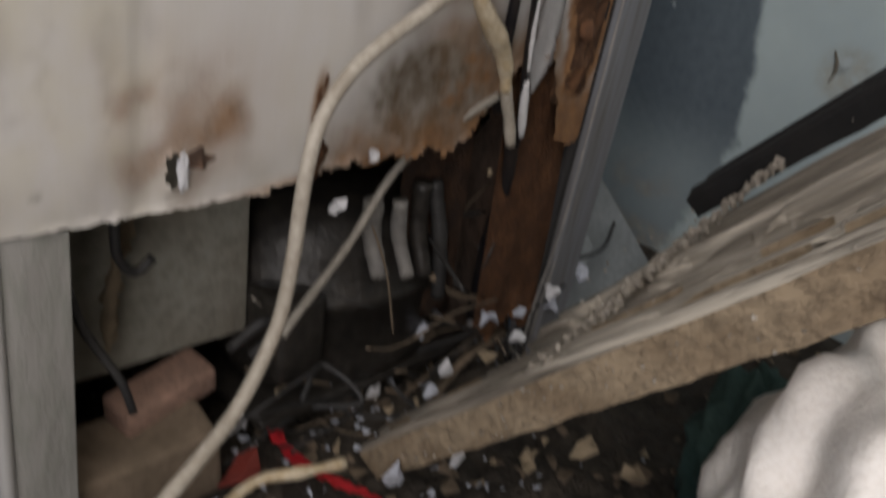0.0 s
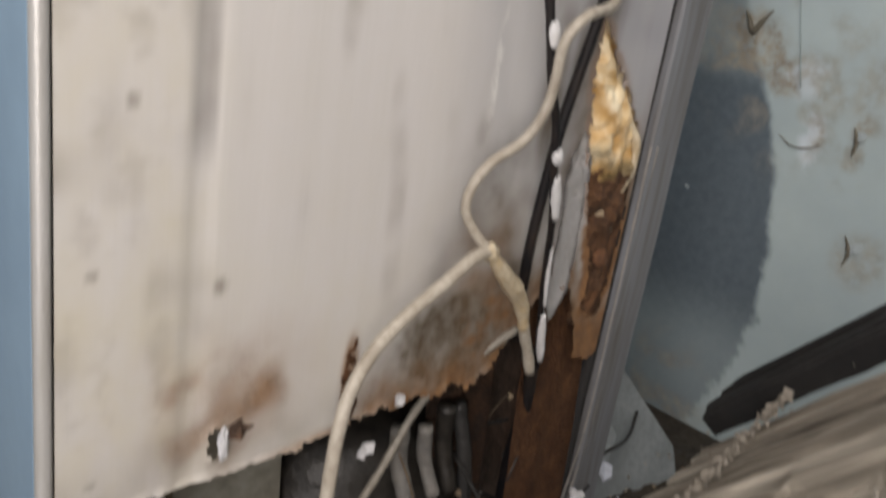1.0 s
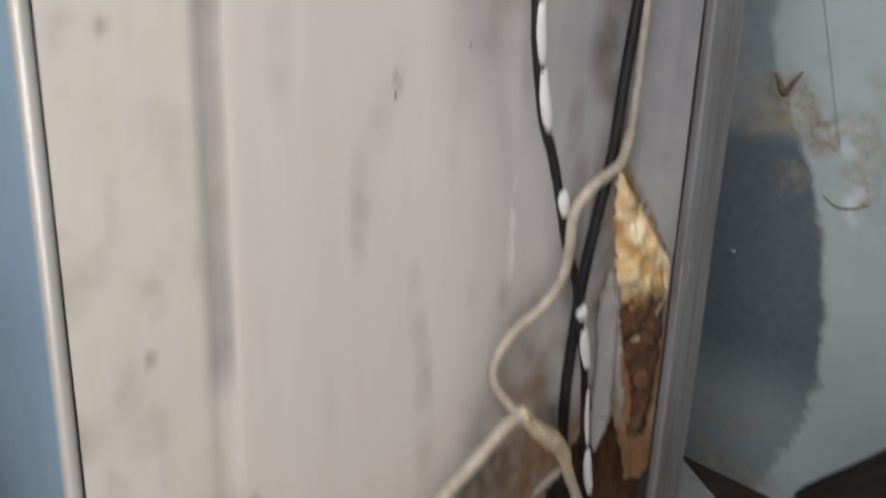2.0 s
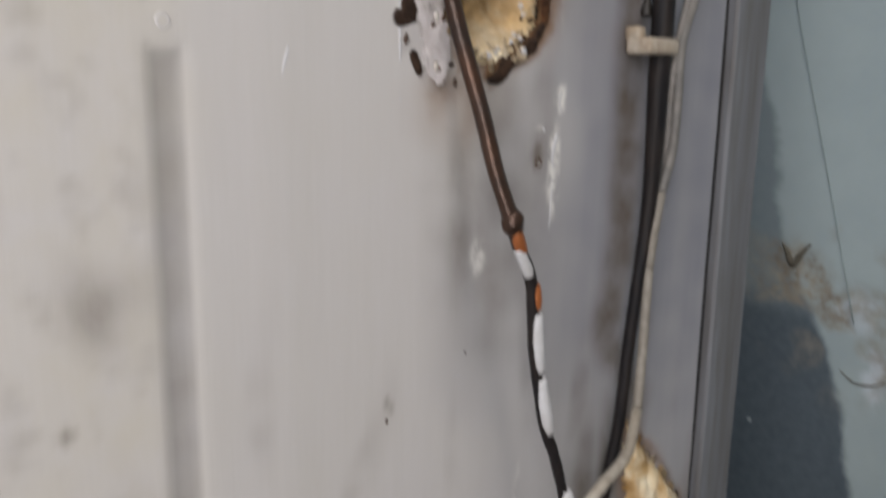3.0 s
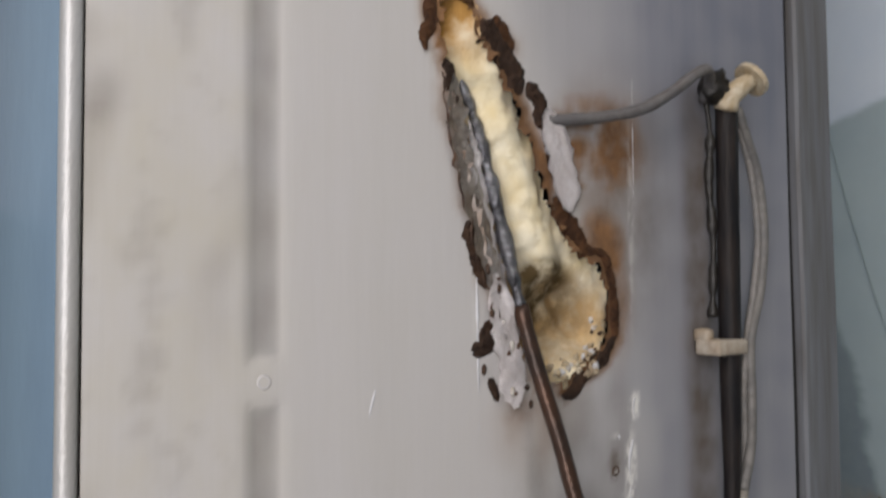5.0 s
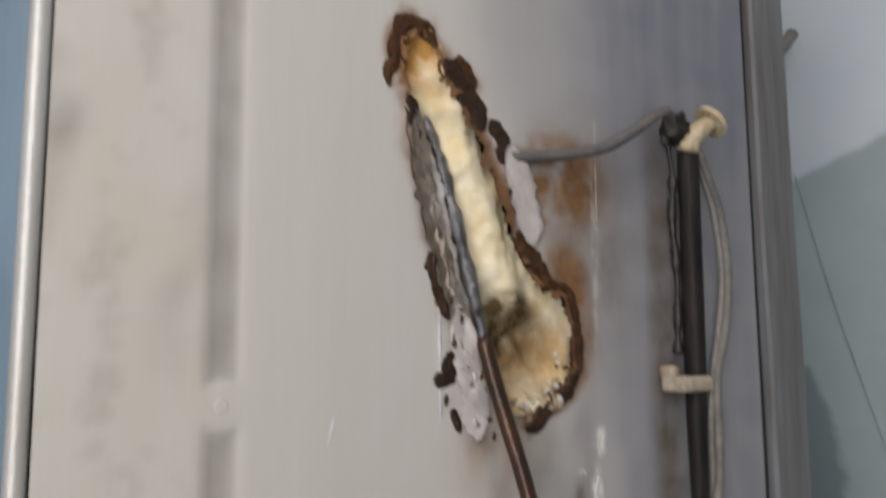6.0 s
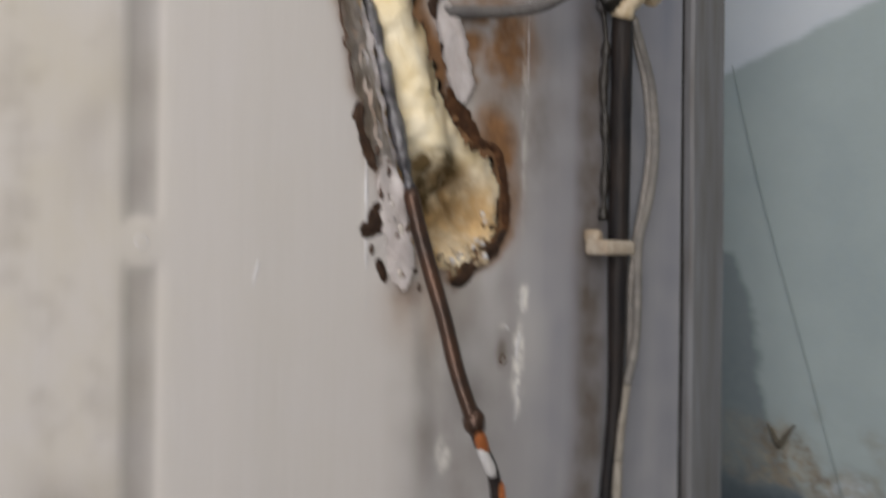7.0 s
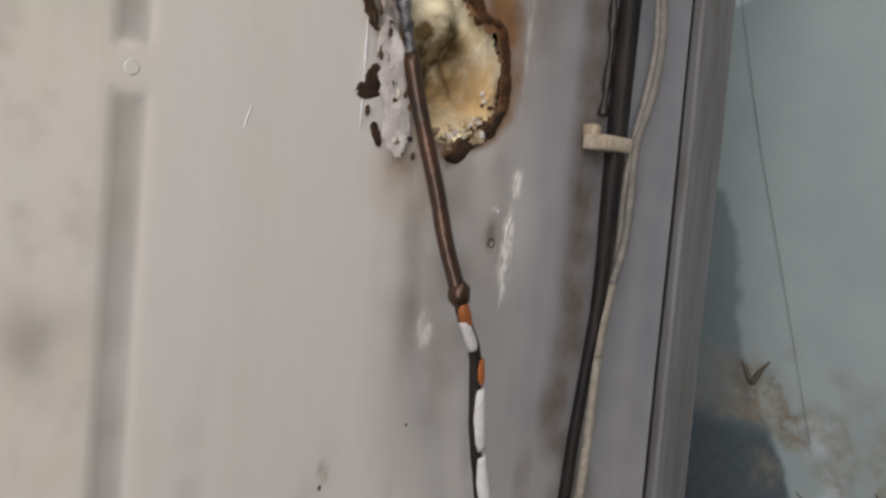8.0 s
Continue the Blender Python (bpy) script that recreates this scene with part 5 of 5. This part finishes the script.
for k, (x0, x1, y0, y1, z0, z1, rz) in enumerate(((-0.183, -0.112, 0.058, 0.088, 0.056, 0.078, 9), (-0.235, -0.125, 0.03, 0.085, 0.0, 0.056, -6))):
    c = Vector(((x0 + x1) / 2, (y0 + y1) / 2, (z0 + z1) / 2))
    bm = box(x0, x1, y0, y1, z0, z1, 0.004, rough=0.003)
    bmesh.ops.rotate(bm, verts=bm.verts, cent=c, matrix=Euler((0.1, -0.12, radians(rz))).to_matrix())
    single("broken_brick", bm, (BRICK, BITS[3])[k], ("pinkish broken brick in the bay", "brown dirty block in the bay")[k], "brick")
single("black_cable", tube([(-0.226, 0.015, 0.19), (-0.218, 0.022, 0.165), (-0.208, 0.026, 0.144), (-0.198, 0.022, 0.123), (-0.192, 0.02, 0.10)], 0.0026, 8, 0.005), SEAL, "short black cable hanging in the bay", "cable")
single("hook", tube([(-0.19, 0.04, 0.215), (-0.188, 0.042, 0.19), (-0.178, 0.042, 0.178), (-0.168, 0.04, 0.186)], 0.003, 8, 0.004), SEAL, "small dark wire hook in the bay", "hook")
single("tan_strip", torn_strip([(-0.172, 0.215), (-0.176, 0.19), (-0.185, 0.16), (-0.188, 0.12)], 0.014, 0.06, 0.004, 44), BITS[2], "tan scrap hanging in the bay", "scrap")
single("red_strap", torn_strip([(-0.074, 0.056), (-0.082, 0.005), (-0.071, -0.038), (-0.060, -0.062)], 0.014, 0.0, 0.002, 51), RED, "bright red plastic strap on the dirt", "strap")
o = bpy.data.objects["red_strap"]
o.data.transform(Matrix.Translation((0, 0, 0.022)) @ Matrix.Rotation(radians(-90), 4, "X") @ Matrix.Diagonal((1, 1, 1, 1)))
for v in o.data.vertices:
    v.co.z = abs(v.co.z - 0.022) + 0.022
single("red_scrap", flake((-0.115, 0.02, 0.018), (0, -0.3, 1), 0.020, 60, 0.002), DULLRED, "dull red plastic scrap", "scrap", smooth=False)
single("pale_twig", tube([(-0.16, -0.01, 0.022), (-0.12, 0.0, 0.026), (-0.09, -0.015, 0.03), (-0.06, -0.02, 0.026)], 0.004, 8, 0.005, 0.3), CREAM, "pale bent stick on the dirt", "stick")
for k, (x, y, z, s, m) in enumerate(((-0.097, 0.061, 0.03, 0.018, 0), (-0.008, 0.063, 0.03, 0.015, 1), (0.145, 0.096, 0.03, 0.013, 1), (0.229, 0.115, 0.04, 0.020, 1), (0.325, 0.087, 0.055, 0.020, 0), (0.285, 0.063, 0.045, 0.030, 1), (0.071, 0.05, 0.06, 0.014, 1), (-0.046, -0.057, 0.03, 0.014, 1), (-0.03, -0.045, 0.03, 0.010, 0), (0.013, -0.059, 0.02, 0.010, 0), (0.106, -0.113, 0.02, 0.018, 2), (0.111, -0.152, 0.02, 0.014, 2), (0.055, -0.096, 0.02, 0.012, 2), (0.02, 0.04, 0.02, 0.010, 0), (-0.05, 0.07, 0.03, 0.016, 2), (0.06, -0.09, 0.02, 0.012, 2), (0.16, 0.06, 0.03, 0.010, 0), (0.115, 0.01, 0.075, 0.013, 1), (0.135, -0.01, 0.060, 0.010, 0), (0.160, 0.015, 0.070, 0.016, 1), (0.185, 0.0, 0.085, 0.012, 0), (0.205, 0.01, 0.065, 0.015, 1), (0.150, -0.02, 0.050, 0.009, 2), (0.225, 0.02, 0.075, 0.013, 0), (0.095, -0.01, 0.055, 0.011, 2), (0.175, -0.02, 0.055, 0.010, 1), (0.060, 0.0, 0.050, 0.012, 0), (0.030, -0.01, 0.045, 0.010, 1), (0.245, 0.01, 0.080, 0.018, 1))):
    single("litter_scrap", flake((x, y, z), (0.3 * math.sin(k), -0.4, 1), s * 0.8, 300 + k, 0.003, 0.6), BITS[m], ("whitish scrap of litter on the dirt", "bluish-white plastic scrap on the dirt", "tan dry scrap on the dirt")[m], "litter", "litter scraps", smooth=False)
single("plastic_shard", flake((0.30, 0.075, 0.075), (-0.4, -0.8, 0.5), 0.042, 71, 0.0015, 0.2), CLEARFILM, "cloudy grey plastic shard standing in the rubbish", "shard", smooth=False)
single("bent_wire", tube([(0.19, 0.02, 0.075), (0.26, 0.03, 0.085), (0.33, 0.04, 0.08), (0.36, 0.05, 0.10)], 0.002, 6, 0.008), SEAL, "dark bent wire over the rubbish", "wire")
for k, (p, r, m, lab) in enumerate((([(0.06, 0.03, 0.12), (0.10, 0.035, 0.09), (0.15, 0.03, 0.075)], 0.003, BITS[3], "thin brown stick across the bay"), ([(0.055, 0.035, 0.20), (0.064, 0.03, 0.15), (0.070, 0.03, 0.10)], 0.006, SEAL, "short black rubber stub in the bay"), ([(-0.06, 0.02, 0.05), (-0.03, 0.0, 0.055), (-0.045, 0.03, 0.075), (-0.07, 0.02, 0.06)], 0.0022, SEAL, "small coil of black wire"),
        ([(0.10, 0.04, 0.10), (0.16, 0.05, 0.06), (0.22, 0.03, 0.05)], 0.002, SEAL, "dark wire over the dirt"), ([(-0.11, 0.05, 0.10), (-0.09, 0.04, 0.12), (-0.075, 0.05, 0.10), (-0.09, 0.055, 0.085)], 0.004, SEAL, "loop of black rubber in the bay"), ([(0.02, -0.01, 0.02), (0.10, 0.02, 0.03), (0.17, 0.03, 0.035)], 0.004, BITS[3], "brown stick on the dirt"))):
    single(("stick", "stub", "wire_coil", "wire", "rubber_loop", "stick")[k], tube(p, r, 8, 0.005, 0.2), m, lab, ("stick", "rubber", "wire", "wire", "rubber", "stick")[k])
bm = bmesh.new()
tri = [(-0.085, 0.0, -0.11), (0.065, 0.0, -0.11), (0.055, 0.0, -0.045), (-0.045, 0.0, 0.085), (-0.085, 0.0, 0.075)]
vs = [bm.verts.new(p) for p in tri] + [bm.verts.new((p[0], 0.003, p[2])) for p in tri]
bm.faces.new(vs[:5]), bm.faces.new(vs[:4:-1])
for k in range(5):
    bm.faces.new((vs[k], vs[k + 5], vs[(k + 1) % 5 + 5], vs[(k + 1) % 5]))
single("broken_sheet", bm, CLEARFILM, "cloudy grey broken sheet leaning by the wall foot", "sheet", smooth=False).matrix_world = pose(0.375, 0.06, 0.09, -12, 0, -20)

# A tangle of thin wires, twigs and fibres in the bay.
rnd = random.Random(23)
for m, count, lab in ((BITS[3], 18, "brown twigs and fibres"), (SEAL, 34, "black wire ends"), (MIDCORD, 3, "tan stalks")):
    bm = bmesh.new()
    for k in range(count):
        p = Vector((rnd.uniform(-0.10, 0.24), rnd.uniform(0.0, 0.07), rnd.uniform(0.02, 0.17) if k % 2 else rnd.uniform(0.01, 0.05)))
        d = Vector((rnd.uniform(-1, 1), rnd.uniform(-0.4, 0.4), rnd.uniform(-0.9, 0.9) if k % 2 else rnd.uniform(-0.1, 0.3))).normalized() * rnd.uniform(0.02, 0.05)
        tube([p - d, p + Vector((rnd.uniform(-1, 1), 0, rnd.uniform(-1, 1))) * 0.008, p + d], rnd.uniform(0.0006, 0.0017), 6, 0.008, 0.3, bm=bm)
    tagged(part("bay_tangle", bm, m, None), lab + " tangled in the bay", "tangle", kind="stuff")

# Crumbs over the dirt, and specks on the planks.
rnd = random.Random(11)
for m, count, lab in ((BITS[3], 340, "brown crumbs"), (BITS[0], 60, "white crumbs"), (BITS[2], 80, "tan crumbs")):
    bm = bmesh.new()
    for k in range(count):
        x, y = rnd.uniform(-0.24, 0.48), rnd.uniform(-0.28, 0.20)
        s = rnd.uniform(0.0015, 0.006 if m is not BITS[3] else 0.010)
        z = 0.012 * noise.noise(Vector((x, y, 0)) * 14) + s * 0.3
        vs = [bm.verts.new((x + s * rnd.uniform(-1, 1), y + s * rnd.uniform(-1, 1), z + s * rnd.uniform(-0.2, 1))) for _ in range(7)]
        bmesh.ops.convex_hull(bm, input=vs)
    tagged(part("floor_crumbs", bm, m, None, smooth=False), lab + " strewn over the dirt", "crumbs", kind="stuff")
bm = bmesh.new()
for cx, cy, sx, sy, count in ((0.14, 0.07, 0.06, 0.03, 46), (0.0, 0.05, 0.05, 0.03, 34), (0.03, -0.08, 0.06, 0.03, 26), (-0.12, 0.03, 0.05, 0.03, 16), (0.30, 0.07, 0.05, 0.04, 26)):
    for k in range(count):
        x, y, s = rnd.gauss(cx, sx), rnd.gauss(cy, sy), rnd.uniform(0.0015, 0.0055)
        z = 0.012 * noise.noise(Vector((x, y, 0)) * 14) + s * 0.5
        vs = [bm.verts.new((x + s * rnd.uniform(-1, 1), y + s * rnd.uniform(-1, 1), z + s * rnd.uniform(-0.3, 0.9))) for _ in range(6)]
        bmesh.ops.convex_hull(bm, input=vs)
tagged(part("litter_glints", bm, BITS[1], None, smooth=False), "small bluish-white bits of litter in the dirt", "litter", kind="stuff")
bm = bmesh.new()
for k in range(120):
    u = rnd.random()
    a, d = (rnd.uniform(0.0, 0.27), rnd.uniform(-0.14, 0.2)) if k % 4 == 0 else (0.02 + 0.22 * u + rnd.gauss(0, 0.006), 0.02 * u + rnd.gauss(0, 0.006))
    s = rnd.uniform(0.0007, 0.0024)
    p = M0 + A * a + D * d + N * 0.001
    vs = [bm.verts.new(p + Vector([s * rnd.uniform(-1, 1) for _ in range(3)])) for _ in range(7)]
    bmesh.ops.convex_hull(bm, input=vs)
for k in range(70):
    s = rnd.uniform(0.0005, 0.0016)
    p = M0 + A * -0.0045 + D * rnd.uniform(-0.22, 0.28) - N * rnd.uniform(0.001, 0.026)
    vs = [bm.verts.new(p + Vector([s * rnd.uniform(-1, 1) for _ in range(3)])) for _ in range(6)]
    bmesh.ops.convex_hull(bm, input=vs)
tagged(part("plank_crumbs", bm, MORTAR, None, smooth=False), "whitish crumbs on the planks", "crumbs", kind="stuff")
bm = bmesh.new()
for k in range(260):
    u = rnd.random()
    p = M0 + A * (0.01 + 0.25 * u) + D * (-0.012 + 0.022 * u + rnd.gauss(0, 0.004)) + N * rnd.uniform(-0.003, 0.0005)
    s = rnd.uniform(0.0010, 0.0040)
    vs = [bm.verts.new(p + Vector([s * rnd.uniform(-1, 1) for _ in range(3)])) for _ in range(9)]
    bmesh.ops.convex_hull(bm, input=vs)
tagged(part("mortar_ridge", bm, MORTAR, None, smooth=False), "crumbly pale mortar strewn across the planks", "mortar", kind="stuff")

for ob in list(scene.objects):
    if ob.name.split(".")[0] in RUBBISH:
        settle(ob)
